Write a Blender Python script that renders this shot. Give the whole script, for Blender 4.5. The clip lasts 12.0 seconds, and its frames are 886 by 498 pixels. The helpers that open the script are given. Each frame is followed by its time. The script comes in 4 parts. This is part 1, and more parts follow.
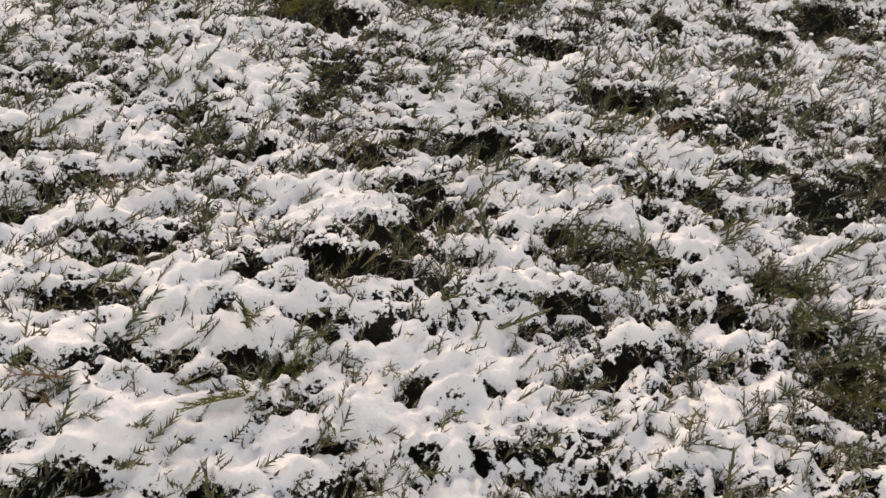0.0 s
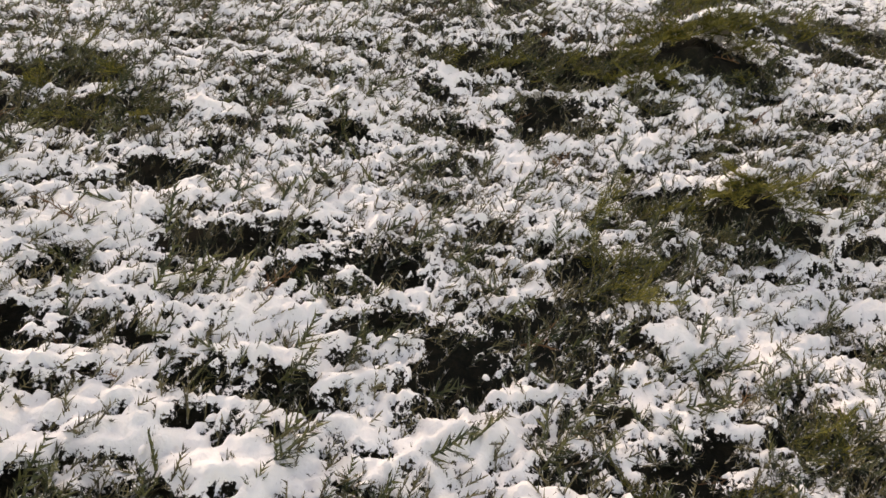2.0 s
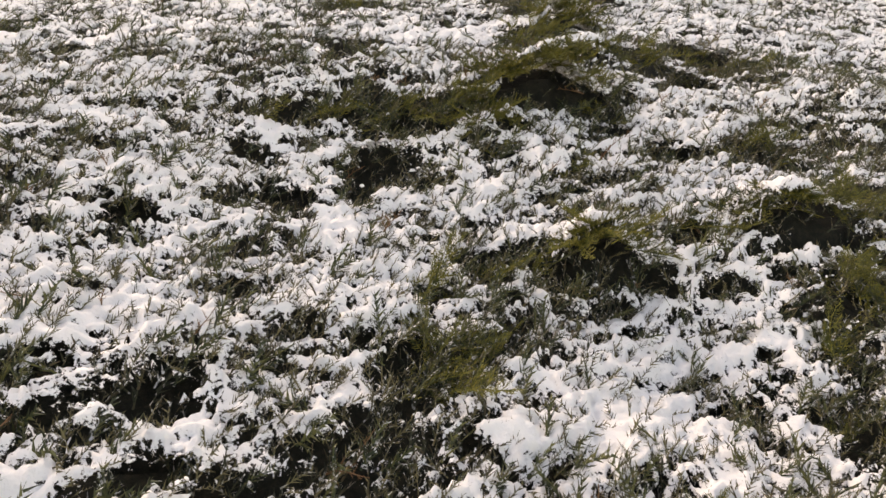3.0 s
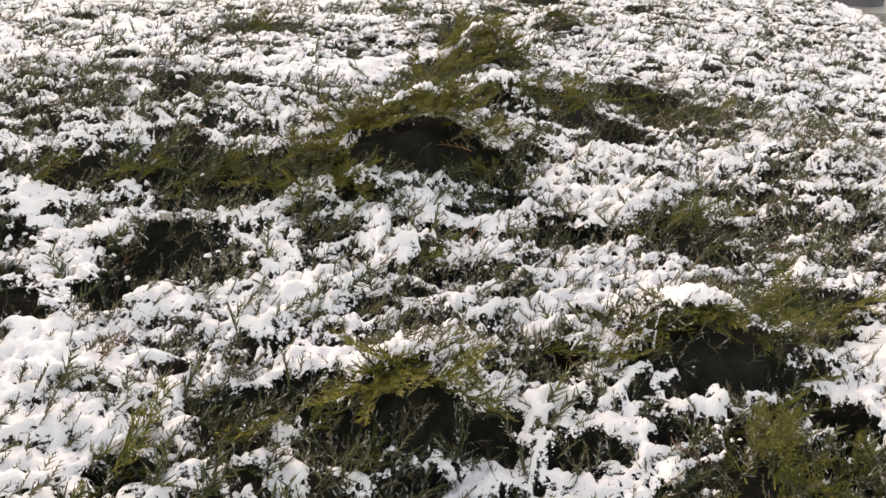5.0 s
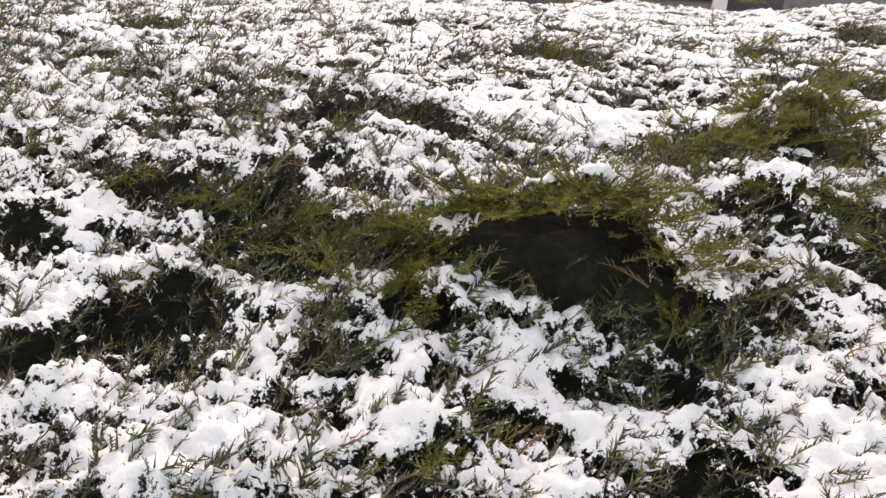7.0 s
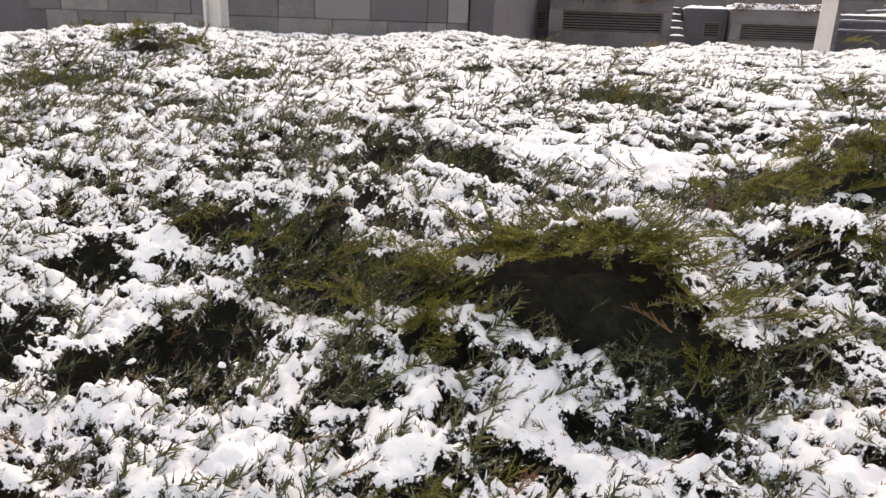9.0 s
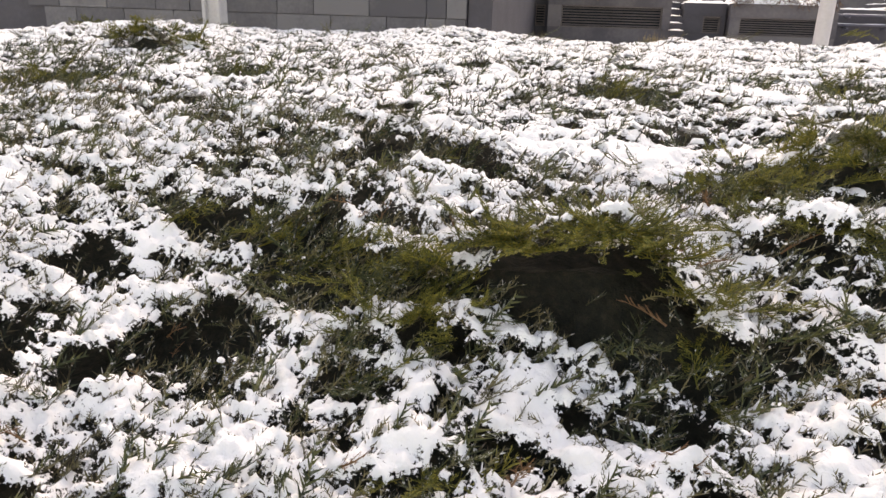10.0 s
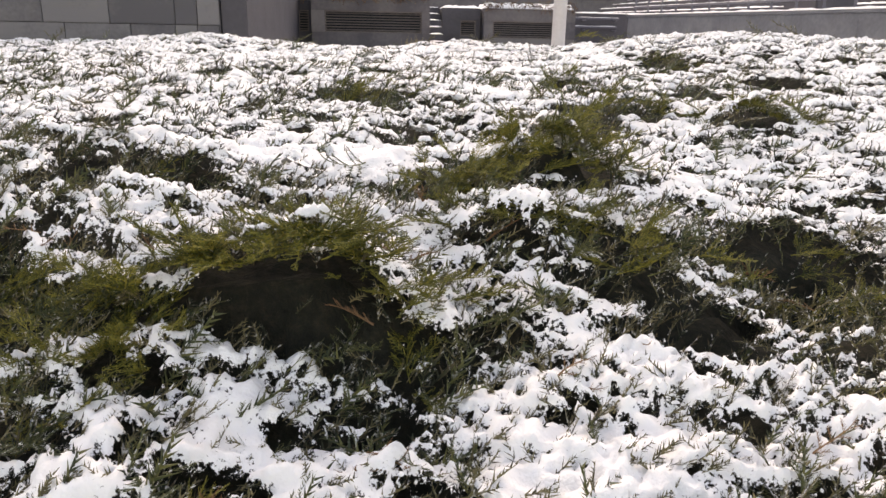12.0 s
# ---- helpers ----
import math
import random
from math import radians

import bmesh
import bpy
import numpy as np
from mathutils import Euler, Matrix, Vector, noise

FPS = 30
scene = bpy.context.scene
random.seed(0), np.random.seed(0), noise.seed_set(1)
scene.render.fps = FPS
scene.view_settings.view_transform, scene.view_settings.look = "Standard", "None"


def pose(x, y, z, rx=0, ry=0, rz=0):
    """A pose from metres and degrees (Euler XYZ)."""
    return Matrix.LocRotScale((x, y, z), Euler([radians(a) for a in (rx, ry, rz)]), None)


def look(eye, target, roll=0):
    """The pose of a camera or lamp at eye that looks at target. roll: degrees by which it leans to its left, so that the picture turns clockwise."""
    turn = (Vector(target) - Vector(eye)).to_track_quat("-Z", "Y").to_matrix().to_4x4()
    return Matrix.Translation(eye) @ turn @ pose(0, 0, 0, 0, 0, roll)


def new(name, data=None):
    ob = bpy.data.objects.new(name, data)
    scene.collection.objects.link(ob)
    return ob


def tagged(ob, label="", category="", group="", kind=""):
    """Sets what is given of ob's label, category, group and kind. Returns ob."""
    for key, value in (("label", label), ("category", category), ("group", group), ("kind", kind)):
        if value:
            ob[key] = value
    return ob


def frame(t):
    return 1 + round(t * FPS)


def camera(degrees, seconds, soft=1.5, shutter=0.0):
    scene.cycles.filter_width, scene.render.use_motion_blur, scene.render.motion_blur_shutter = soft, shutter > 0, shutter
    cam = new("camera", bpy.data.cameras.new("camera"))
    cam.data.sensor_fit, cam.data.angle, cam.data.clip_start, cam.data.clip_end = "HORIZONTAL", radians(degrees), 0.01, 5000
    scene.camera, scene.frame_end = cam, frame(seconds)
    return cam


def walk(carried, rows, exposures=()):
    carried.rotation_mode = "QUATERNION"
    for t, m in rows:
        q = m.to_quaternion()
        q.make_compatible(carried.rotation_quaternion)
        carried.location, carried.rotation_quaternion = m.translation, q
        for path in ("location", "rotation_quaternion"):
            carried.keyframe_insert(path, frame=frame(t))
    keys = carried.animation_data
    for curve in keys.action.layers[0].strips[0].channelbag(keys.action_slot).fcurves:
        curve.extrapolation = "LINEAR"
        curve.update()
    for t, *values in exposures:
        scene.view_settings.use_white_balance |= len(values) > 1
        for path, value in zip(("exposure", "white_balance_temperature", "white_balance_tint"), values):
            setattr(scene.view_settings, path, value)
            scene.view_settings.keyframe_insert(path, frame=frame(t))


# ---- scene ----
cam = camera(64.2, 12.0, soft=1.5)
PATH = [
    (0, (0.089, 0.053, 1.532), (0.002, 1.761, 0.496), 0.3),
    (0.5, (0.216, 0.193, 1.522), (0.314, 1.918, 0.516), 1.1),
    (0.8, (0.291, 0.233, 1.531), (0.475, 1.941, 0.507), -0.1),
    (1, (0.331, 0.293, 1.524), (0.615, 1.988, 0.5), -0.6),
    (1.5, (0.46, 0.382, 1.523), (0.618, 2.14, 0.583), -1.2),
    (2, (0.695, 0.472, 1.523), (0.91, 2.263, 0.659), 0.8),
    (2.5, (0.814, 0.544, 1.513), (1.111, 2.33, 0.664), -1.0),
    (2.7, (0.843, 0.599, 1.513), (1.222, 2.381, 0.688), -1.6),
    (3, (0.931, 0.694, 1.517), (1.414, 2.469, 0.731), -1.6),
    (3.2, (0.973, 0.767, 1.522), (1.492, 2.537, 0.748), -1.9),
    (4.8, (1.431, 1.04, 1.528), (1.833, 2.843, 0.762), -3.4),
    (5, (1.536, 1.089, 1.523), (1.964, 2.891, 0.769), -0.5),
    (5.5, (1.69, 1.211, 1.505), (2.013, 3.025, 0.727), -2.4),
    (5.8, (1.778, 1.331, 1.511), (2.002, 3.185, 0.796), -0.9),
    (6, (1.832, 1.433, 1.516), (2.001, 3.301, 0.823), 0.5),
    (6.5, (1.934, 1.629, 1.49), (1.749, 3.475, 0.744), -0.7),
    (6.7, (1.986, 1.701, 1.499), (1.572, 3.51, 0.753), 1.5),
    (7, (2.087, 1.784, 1.501), (1.465, 3.544, 0.783), 3.5),
    (7.5, (2.161, 1.826, 1.514), (1.324, 3.515, 0.845), 2.5),
    (7.7, (2.17, 1.83, 1.516), (1.314, 3.515, 0.862), 2.4),
    (9.3, (2.218, 1.797, 1.515), (1.32, 3.473, 0.897), 1.9),
    (9.5, (2.219, 1.795, 1.515), (1.317, 3.467, 0.889), 1.8),
    (10, (2.224, 1.798, 1.517), (1.335, 3.475, 0.887), 1.8),
    (10.5, (2.237, 1.807, 1.515), (1.387, 3.5, 0.874), 1.7),
    (11, (2.269, 1.823, 1.513), (1.499, 3.557, 0.879), 1.8),
    (11.5, (2.314, 1.856, 1.509), (1.717, 3.66, 0.886), 1.9),
    (12, (2.363, 1.887, 1.511), (2.005, 3.76, 0.91), 1.2),
]
walk(cam, [(t, look(eye, target, roll)) for t, eye, target, roll in PATH], exposures=[(0, 1.08, 13300, 20), (2.5, 1.27, 13300, 21), (5, 1.56, 13000, 20), (7, 1.7, 12600, 21), (10.5, 1.68, 12400, 21), (12, 1.62, 12300, 21)])

# ---- sky, sun ----
world = bpy.data.worlds.new("sky")
world.use_nodes = True
scene.world = world
wn = world.node_tree.nodes
sky = wn.new("ShaderNodeTexSky")
sky.sky_type = "NISHITA"
sky.sun_disc = False
sky.sun_elevation, sky.sun_rotation = radians(42), radians(-20)
sky.air_density, sky.dust_density, sky.ozone_density = 1.0, 1.0, 1.0
wn["Background"].inputs["Strength"].default_value = 0.15
world.node_tree.links.new(sky.outputs[0], wn["Background"].inputs[0])
sun = new("sun", bpy.data.lights.new("sun", "SUN"))
sun.data.energy, sun.data.angle, sun.data.color = 0.7, radians(55), (0.66, 0.80, 1.0)
sun.matrix_world = look((-3.0, 9.0, 9.0), (0.5, 0.5, 0.5))


# ---- materials ----
def material(name, rough=0.8, metal=0.0, bump=0.0, bump_scale=60.0, spec=0.3):
    m = bpy.data.materials.new(name)
    m.use_nodes = True
    nt = m.node_tree
    b = nt.nodes["Principled BSDF"]
    b.inputs["Roughness"].default_value, b.inputs["Metallic"].default_value = rough, metal
    b.inputs["Specular IOR Level"].default_value = spec
    if bump:
        tc, n, bp = nt.nodes.new("ShaderNodeNewGeometry"), nt.nodes.new("ShaderNodeTexNoise"), nt.nodes.new("ShaderNodeBump")
        n.inputs["Scale"].default_value, n.inputs["Detail"].default_value = bump_scale, 5
        bp.inputs["Strength"].default_value, bp.inputs["Distance"].default_value = bump, 0.01
        nt.links.new(tc.outputs["Position"], n.inputs["Vector"])
        nt.links.new(n.outputs[0], bp.inputs["Height"])
        nt.links.new(bp.outputs[0], b.inputs["Normal"])
    return m


def mottled(m, colours, scale, by="place", detail=4.0, spread=0.25):
    """Colour ramp over noise at one scale, shifted by finer noise and by chance from piece to piece."""
    nt = m.node_tree
    geo = nt.nodes.new("ShaderNodeNewGeometry")
    big, fine = nt.nodes.new("ShaderNodeTexNoise"), nt.nodes.new("ShaderNodeTexNoise")
    big.inputs["Scale"].default_value, big.inputs["Detail"].default_value = scale, detail
    fine.inputs["Scale"].default_value, fine.inputs["Detail"].default_value = scale * 9, 3
    nt.links.new(geo.outputs["Position"], big.inputs["Vector"])
    nt.links.new(geo.outputs["Position"], fine.inputs["Vector"])
    mix = nt.nodes.new("ShaderNodeMix")
    mix.inputs[0].default_value = 0.35
    nt.links.new(big.outputs[0], mix.inputs[2])
    nt.links.new(fine.outputs[0], mix.inputs[3])
    value = mix.outputs[0]
    if by != "place":
        chance = geo.outputs["Random Per Island"]
        if by == "object":
            chance = nt.nodes.new("ShaderNodeObjectInfo").outputs["Random"]
        sub, add = nt.nodes.new("ShaderNodeMath"), nt.nodes.new("ShaderNodeMath")
        sub.operation, add.operation = "MULTIPLY_ADD", "ADD"
        sub.inputs[1].default_value, sub.inputs[2].default_value = 2 * spread, -spread
        nt.links.new(chance, sub.inputs[0])
        nt.links.new(value, add.inputs[0])
        nt.links.new(sub.outputs[0], add.inputs[1])
        value = add.outputs[0]
    ramp = nt.nodes.new("ShaderNodeValToRGB")
    e = ramp.color_ramp.elements
    e[0].position, e[0].color = 0.3, (*colours[0], 1)
    e[1].position, e[1].color = 0.7, (*colours[-1], 1)
    for k, c in enumerate(colours[1:-1]):
        e.new(0.3 + 0.4 * (k + 1) / (len(colours) - 1)).color = (*c, 1)
    nt.links.new(value, ramp.inputs[0])
    nt.links.new(ramp.outputs[0], nt.nodes["Principled BSDF"].inputs["Base Color"])
    return m


def dusted(m, much):
    """A dusting of snow on what faces up, in patches."""
    nt = m.node_tree
    b = nt.nodes["Principled BSDF"]
    had = b.inputs["Base Color"].links[0].from_socket
    geo, n, sep = nt.nodes.new("ShaderNodeNewGeometry"), nt.nodes.new("ShaderNodeTexNoise"), nt.nodes.new("ShaderNodeSeparateXYZ")
    n.inputs["Scale"].default_value, n.inputs["Detail"].default_value = 95.0, 4
    nt.links.new(geo.outputs["Position"], n.inputs["Vector"])
    nt.links.new(geo.outputs["Normal"], sep.inputs[0])
    up, spot, mul, mix = nt.nodes.new("ShaderNodeMapRange"), nt.nodes.new("ShaderNodeMapRange"), nt.nodes.new("ShaderNodeMath"), nt.nodes.new("ShaderNodeMix")
    up.inputs[1].default_value, up.inputs[2].default_value = 0.1, 0.7
    spot.inputs[1].default_value, spot.inputs[2].default_value = 0.62 - 0.25 * much, 0.72 - 0.25 * much
    nt.links.new(sep.outputs[2], up.inputs[0])
    nt.links.new(n.outputs[0], spot.inputs[0])
    mul.operation, mix.data_type = "MULTIPLY", "RGBA"
    nt.links.new(up.outputs[0], mul.inputs[0])
    nt.links.new(spot.outputs[0], mul.inputs[1])
    nt.links.new(mul.outputs[0], mix.inputs[0])
    nt.links.new(had, mix.inputs[6])
    mix.inputs[7].default_value = (0.62, 0.63, 0.65, 1)
    nt.links.new(mix.outputs[2], b.inputs["Base Color"])
    return m


def crumbling(m):
    """Opens the sheet in fine grains where the snow runs out."""
    nt = m.node_tree
    at, geo, n = nt.nodes.new("ShaderNodeAttribute"), nt.nodes.new("ShaderNodeNewGeometry"), nt.nodes.new("ShaderNodeTexNoise")
    at.attribute_name = "depth"
    n.inputs["Scale"].default_value, n.inputs["Detail"].default_value, n.inputs["Roughness"].default_value = 130.0, 5, 0.65
    nt.links.new(geo.outputs["Position"], n.inputs["Vector"])
    add, cut = nt.nodes.new("ShaderNodeMath"), nt.nodes.new("ShaderNodeMapRange")
    add.operation = "MULTIPLY_ADD"
    add.inputs[1].default_value = 2.0
    nt.links.new(n.outputs[0], add.inputs[0])
    nt.links.new(at.outputs["Fac"], add.inputs[2])
    cut.inputs[1].default_value, cut.inputs[2].default_value = 0.97, 1.10
    nt.links.new(add.outputs[0], cut.inputs[0])
    nt.links.new(cut.outputs[0], nt.nodes["Principled BSDF"].inputs["Alpha"])
    return m


snow_mat = mottled(material("snow", 0.6, bump=0.35, bump_scale=170.0, spec=0.2), [(0.80, 0.81, 0.83), (0.86, 0.86, 0.87)], 9.0)
snow_bed_mat = crumbling(mottled(material("snow_on_foliage", 0.6, bump=0.35, bump_scale=170.0, spec=0.2), [(0.80, 0.81, 0.83), (0.86, 0.86, 0.87)], 9.0))
green = mottled(material("juniper_green", 0.62, spec=0.35), [(0.030, 0.042, 0.020), (0.060, 0.072, 0.028), (0.120, 0.120, 0.042)], 5.0, "island", spread=0.3)
bright = mottled(material("juniper_tip_green", 0.6, spec=0.35), [(0.042, 0.052, 0.009), (0.100, 0.106, 0.017), (0.230, 0.200, 0.036)], 6.0, "island", spread=0.35)
dusky = mottled(material("juniper_winter", 0.7, spec=0.3), [(0.065, 0.056, 0.034), (0.110, 0.102, 0.048), (0.170, 0.145, 0.075)], 6.0, "island", spread=0.3)
# inner twigs: the shade of the gaps is put into this dark colour
shade_twig = mottled(material("inner_twigs_shaded", 0.85), [(0.022, 0.028, 0.018), (0.045, 0.050, 0.030), (0.085, 0.068, 0.042)], 8.0, "island")
rusty = mottled(material("dead_spray", 0.85), [(0.16, 0.085, 0.045), (0.26, 0.15, 0.085)], 12.0, "object")
bark = mottled(material("bark", 0.9, bump=0.5, bump_scale=90.0), [(0.05, 0.033, 0.022), (0.11, 0.075, 0.05)], 14.0)
# litter and soil, darkened to near black as the shade inside hollows
shade_duff = mottled(material("shade_duff", 0.95, bump=0.8, bump_scale=70.0), [(0.008, 0.008, 0.006), (0.016, 0.016, 0.011), (0.036, 0.031, 0.020)], 45.0)
for m, much in ((green, 0.25), (dusky, 0.35), (shade_twig, 0.32)):
    dusted(m, much)


# ---- mesh helpers ----
def arrays(name, verts, faces, mat, smooth=False):
    """A mesh from arrays; faces is one index array or a list of them (triangles and quads)."""
    me = bpy.data.meshes.new(name)
    groups = faces if isinstance(faces, list) else [faces]
    groups = [np.asarray(g, np.int32) for g in groups if len(g)]
    loops = np.concatenate([g.ravel() for g in groups])
    sizes = np.concatenate([np.full(len(g), g.shape[1], np.int32) for g in groups])
    me.vertices.add(len(verts))
    me.vertices.foreach_set("co", np.asarray(verts, np.float32).ravel())
    me.loops.add(len(loops))
    me.loops.foreach_set("vertex_index", loops)
    me.polygons.add(len(sizes))
    me.polygons.foreach_set("loop_start", np.concatenate([[0], np.cumsum(sizes)[:-1]]).astype(np.int32))
    me.polygons.foreach_set("use_smooth", np.full(len(sizes), smooth))
    me.materials.append(mat)
    me.update(calc_edges=True)
    return me


def part(name, data, parent, label="", kind=""):
    """One mesh object under a thing or a part. data: a mesh, or (bmesh, material)."""
    if isinstance(data, tuple):
        me = bpy.data.meshes.new(name)
        data[0].to_mesh(me)
        data[0].free()
        me.materials.append(data[1])
        data = me
    ob = new(name, data)
    if parent is not None:
        ob.parent = parent
    return tagged(ob, label=label, kind=kind)


def box(bm, lo, hi, bevel=0.0):
    """A box between two corners, its edges bevelled."""
    r = bmesh.ops.create_cube(bm, size=1.0)
    for v in r["verts"]:
        v.co = Vector([lo[k] + (v.co[k] + 0.5) * (hi[k] - lo[k]) for k in range(3)])
    if bevel:
        edges = list({e for v in r["verts"] for e in v.link_edges})
        bmesh.ops.bevel(bm, geom=edges, offset=bevel, segments=2, affect="EDGES")
    return bm


# ---- lie of the juniper bed ----
MOUNDS = [
    (1.80, 1.74, 0.26, -0.148), (-0.60, 0.60, 0.26, 0.074), (3.46, 3.88, 0.26, 0.076), (2.05, 2.89, 0.26, -0.029),
    (0.86, 2.25, 0.26, -0.046), (3.20, 3.00, 0.26, 0.114), (-1.20, 2.20, 0.26, -0.047), (2.70, 3.64, 0.26, 0.032),
    (1.22, 2.72, 0.26, -0.107), (1.05, 1.48, 0.26, -0.051), (0.05, 1.41, 0.26, 0.014), (1.48, 2.19, 0.26, -0.063),
    (0.60, 0.50, 0.26, 0.041), (2.50, 1.20, 0.26, -0.054), (2.90, 2.20, 0.26, 0.046), (2.46, 3.17, 0.26, 0.031),
    (1.00, 3.50, 0.26, 0.047), (2.30, 3.53, 0.26, 0.058), (2.25, 1.86, 0.26, -0.015), (1.45, 3.07, 0.26, 0.095),
    (-0.16, 0.89, 0.26, 0.078), (0.63, 1.60, 0.26, 0.020), (1.57, 2.58, 0.26, 0.009), (-0.60, 3.00, 0.26, -0.009),
]
HILLOCKS = [
    (3.0, 7.1, 0.55, 0.14), (4.2, 7.0, 0.7, 0.14), (-2.4, 5.6, 0.6, 0.11), (-0.4, 6.8, 0.5, 0.10), (1.5, 7.2, 0.4, 0.08),
    (0.9, 5.4, 0.5, 0.03),
]
# low crests with a steep, overhung side towards -y: middle, half width, depth behind, height, turn
RIDGES = [
    (1.93, 2.95, 0.20, 0.13, 0.19, 8), (1.71, 2.12, 0.10, 0.10, 0.12, -8), (2.36, 2.17, 0.16, 0.11, 0.10, -14),
    (2.30, 3.64, 0.12, 0.14, 0.12, 0), (1.66, 2.74, 0.10, 0.10, 0.03, 20), (2.22, 3.30, 0.14, 0.10, 0.06, 10),
    (-1.30, 4.75, 0.22, 0.20, 0.14, 30), (2.95, 4.55, 0.16, 0.16, 0.09, 0),
]



def wave(x, y, size, seed):
    """Smooth noise from -1 to 1 with features of about that size."""
    x, y = np.asarray(x, float) / size + 37.7 * seed, np.asarray(y, float) / size - 19.3 * seed
    i, j = np.floor(x), np.floor(y)
    u, v = x - i, y - j
    u, v = u * u * u * (u * (6 * u - 15) + 10), v * v * v * (v * (6 * v - 15) + 10)

    def corner(a, b):
        h = np.sin(a * 127.1 + b * 311.7 + seed * 74.7) * 43758.5453
        return 2 * (h - np.floor(h)) - 1

    low = corner(i, j) * (1 - u) + corner(i + 1, j) * u
    high = corner(i, j + 1) * (1 - u) + corner(i + 1, j + 1) * u
    return low * (1 - v) + high * v


def blob(x, y, spot):
    """1 in the middle of an oval spot, 0 outside."""
    cx, cy, a, b, turn = spot
    c, s = math.cos(radians(turn)), math.sin(radians(turn))
    dx, dy = np.asarray(x) - cx, np.asarray(y) - cy
    u, v = (dx * c + dy * s) / a, (dy * c - dx * s) / b
    return np.exp(-1.1 * (u * u + v * v) ** 1.5)


def lie(x, y):
    """Height of the foliage's upper side, without its small lumps."""
    x, y = np.asarray(x, float), np.asarray(y, float)
    z = -np.log(np.exp(-14 * (0.618 - 0.127 * x + 0.218 * y)) + np.exp(-14 * (1.235 + 0.022 * (y - 3.6)))) / 14
    for cx, cy, r, h in MOUNDS:
        z = z + h * np.exp(-((x - cx) ** 2 + (y - cy) ** 2) / (2 * r * r))
    for cx, cy, r, h in HILLOCKS:
        z = z + h * np.exp(-((x - cx) ** 2 + (y - cy) ** 2) / (2 * r * r))
    for cx, cy, wide, deep, h, turn in RIDGES:
        c, s = math.cos(radians(turn)), math.sin(radians(turn))
        u, v = (x - cx) * c + (y - cy) * s, (y - cy) * c - (x - cx) * s
        z = z + h * np.exp(-((u / wide) ** 2) - (v / np.where(v < 0, 0.045, deep)) ** 2)
    return z


# ---- what lies bare and what lies deep in snow ----
GAPS = [
    (-0.25, 1.65, 0.051, 0.057, 10), (0.10, 1.46, 0.089, 0.054, 13), (0.57, 1.65, 0.079, 0.035, 16),
    (0.72, 1.68, 0.088, 0.046, 19), (0.22, 1.44, 0.056, 0.025, 9), (0.84, 1.46, 0.070, 0.065, 19),
    (0.24, 1.97, 0.052, 0.066, 15), (-0.28, 1.96, 0.105, 0.070, 15), (-0.07, 1.07, 0.047, 0.039, 12),
    (-0.16, 1.00, 0.032, 0.025, 9), (-0.26, 0.92, 0.030, 0.033, 5), (0.02, 1.27, 0.052, 0.038, 13),
    (-0.01, 1.19, 0.044, 0.025, 15), (0.41, 1.39, 0.052, 0.027, 12), (0.56, 1.36, 0.042, 0.031, 12),
    (0.54, 1.07, 0.025, 0.040, 5), (0.33, 0.91, 0.030, 0.025, 8), (-0.06, 0.88, 0.024, 0.018, 12),
]
GAPS += [
    (-0.16, 0.86, 0.031, 0.017, 9), (0.15, 0.83, 0.020, 0.022, 11), (0.03, 0.80, 0.023, 0.012, 15),
    (-0.27, 1.12, 0.020, 0.028, 8), (0.73, 1.55, 0.054, 0.030, 19), (0.65, 2.28, 0.072, 0.061, 25),
    (1.00, 2.43, 0.086, 0.092, 22), (1.26, 2.61, 0.092, 0.056, 1), (0.32, 1.95, 0.056, 0.035, 12),
    (1.40, 1.69, 0.071, 0.041, 19), (1.10, 1.41, 0.034, 0.026, 4), (0.93, 2.69, 0.081, 0.065, 31),
    (1.18, 2.48, 0.072, 0.047, -2), (1.32, 2.66, 0.089, 0.037, -13), (1.85, 2.08, 0.053, 0.032, 2),
    (1.45, 2.16, 0.032, 0.029, -1), (2.21, 2.61, 0.090, 0.057, -1), (2.12, 2.79, 0.044, 0.056, 0),
]
GAPS += [
    (2.13, 2.31, 0.060, 0.025, -11), (2.62, 3.10, 0.088, 0.081, 6), (1.49, 3.32, 0.099, 0.157, 34),
    (1.92, 2.61, 0.071, 0.029, 5), (1.34, 2.24, 0.031, 0.026, 3), (2.18, 2.02, 0.044, 0.040, -11),
    (0.39, 3.46, 0.040, 0.064, 33), (1.06, 3.67, 0.063, 0.100, 65), (1.27, 3.26, 0.072, 0.089, 21),
    (1.82, 4.05, 0.041, 0.066, 39), (1.98, 3.92, 0.059, 0.077, 32), (0.88, 2.63, 0.054, 0.031, 40),
    (1.03, 2.90, 0.044, 0.041, 27), (1.70, 2.73, 0.037, 0.049, 78), (1.93, 2.88, 0.121, 0.013, 23),
    (1.81, 2.63, 0.022, 0.022, 28), (1.45, 2.47, 0.021, 0.019, 20), (1.97, 2.72, 0.023, 0.021, 31),
]
GAPS += [
    (2.41, 3.20, 0.055, 0.036, 15), (2.51, 3.20, 0.057, 0.030, 20), (2.68, 3.37, 0.060, 0.055, 29),
    (2.38, 3.55, 0.070, 0.033, 21), (2.85, 5.09, 0.133, 0.212, 23), (3.25, 5.57, 0.141, 0.226, 16),
    (2.25, 3.14, 0.028, 0.019, 16), (2.66, 2.91, 0.029, 0.014, 9),
]
SHADY = [
    (2.33, 2.08, 0.112, 0.029, -9), (2.50, 1.99, 0.055, 0.056, -10), (1.87, 2.91, 0.147, 0.020, 8),
    (2.86, 3.41, 0.112, 0.090, 25),
]
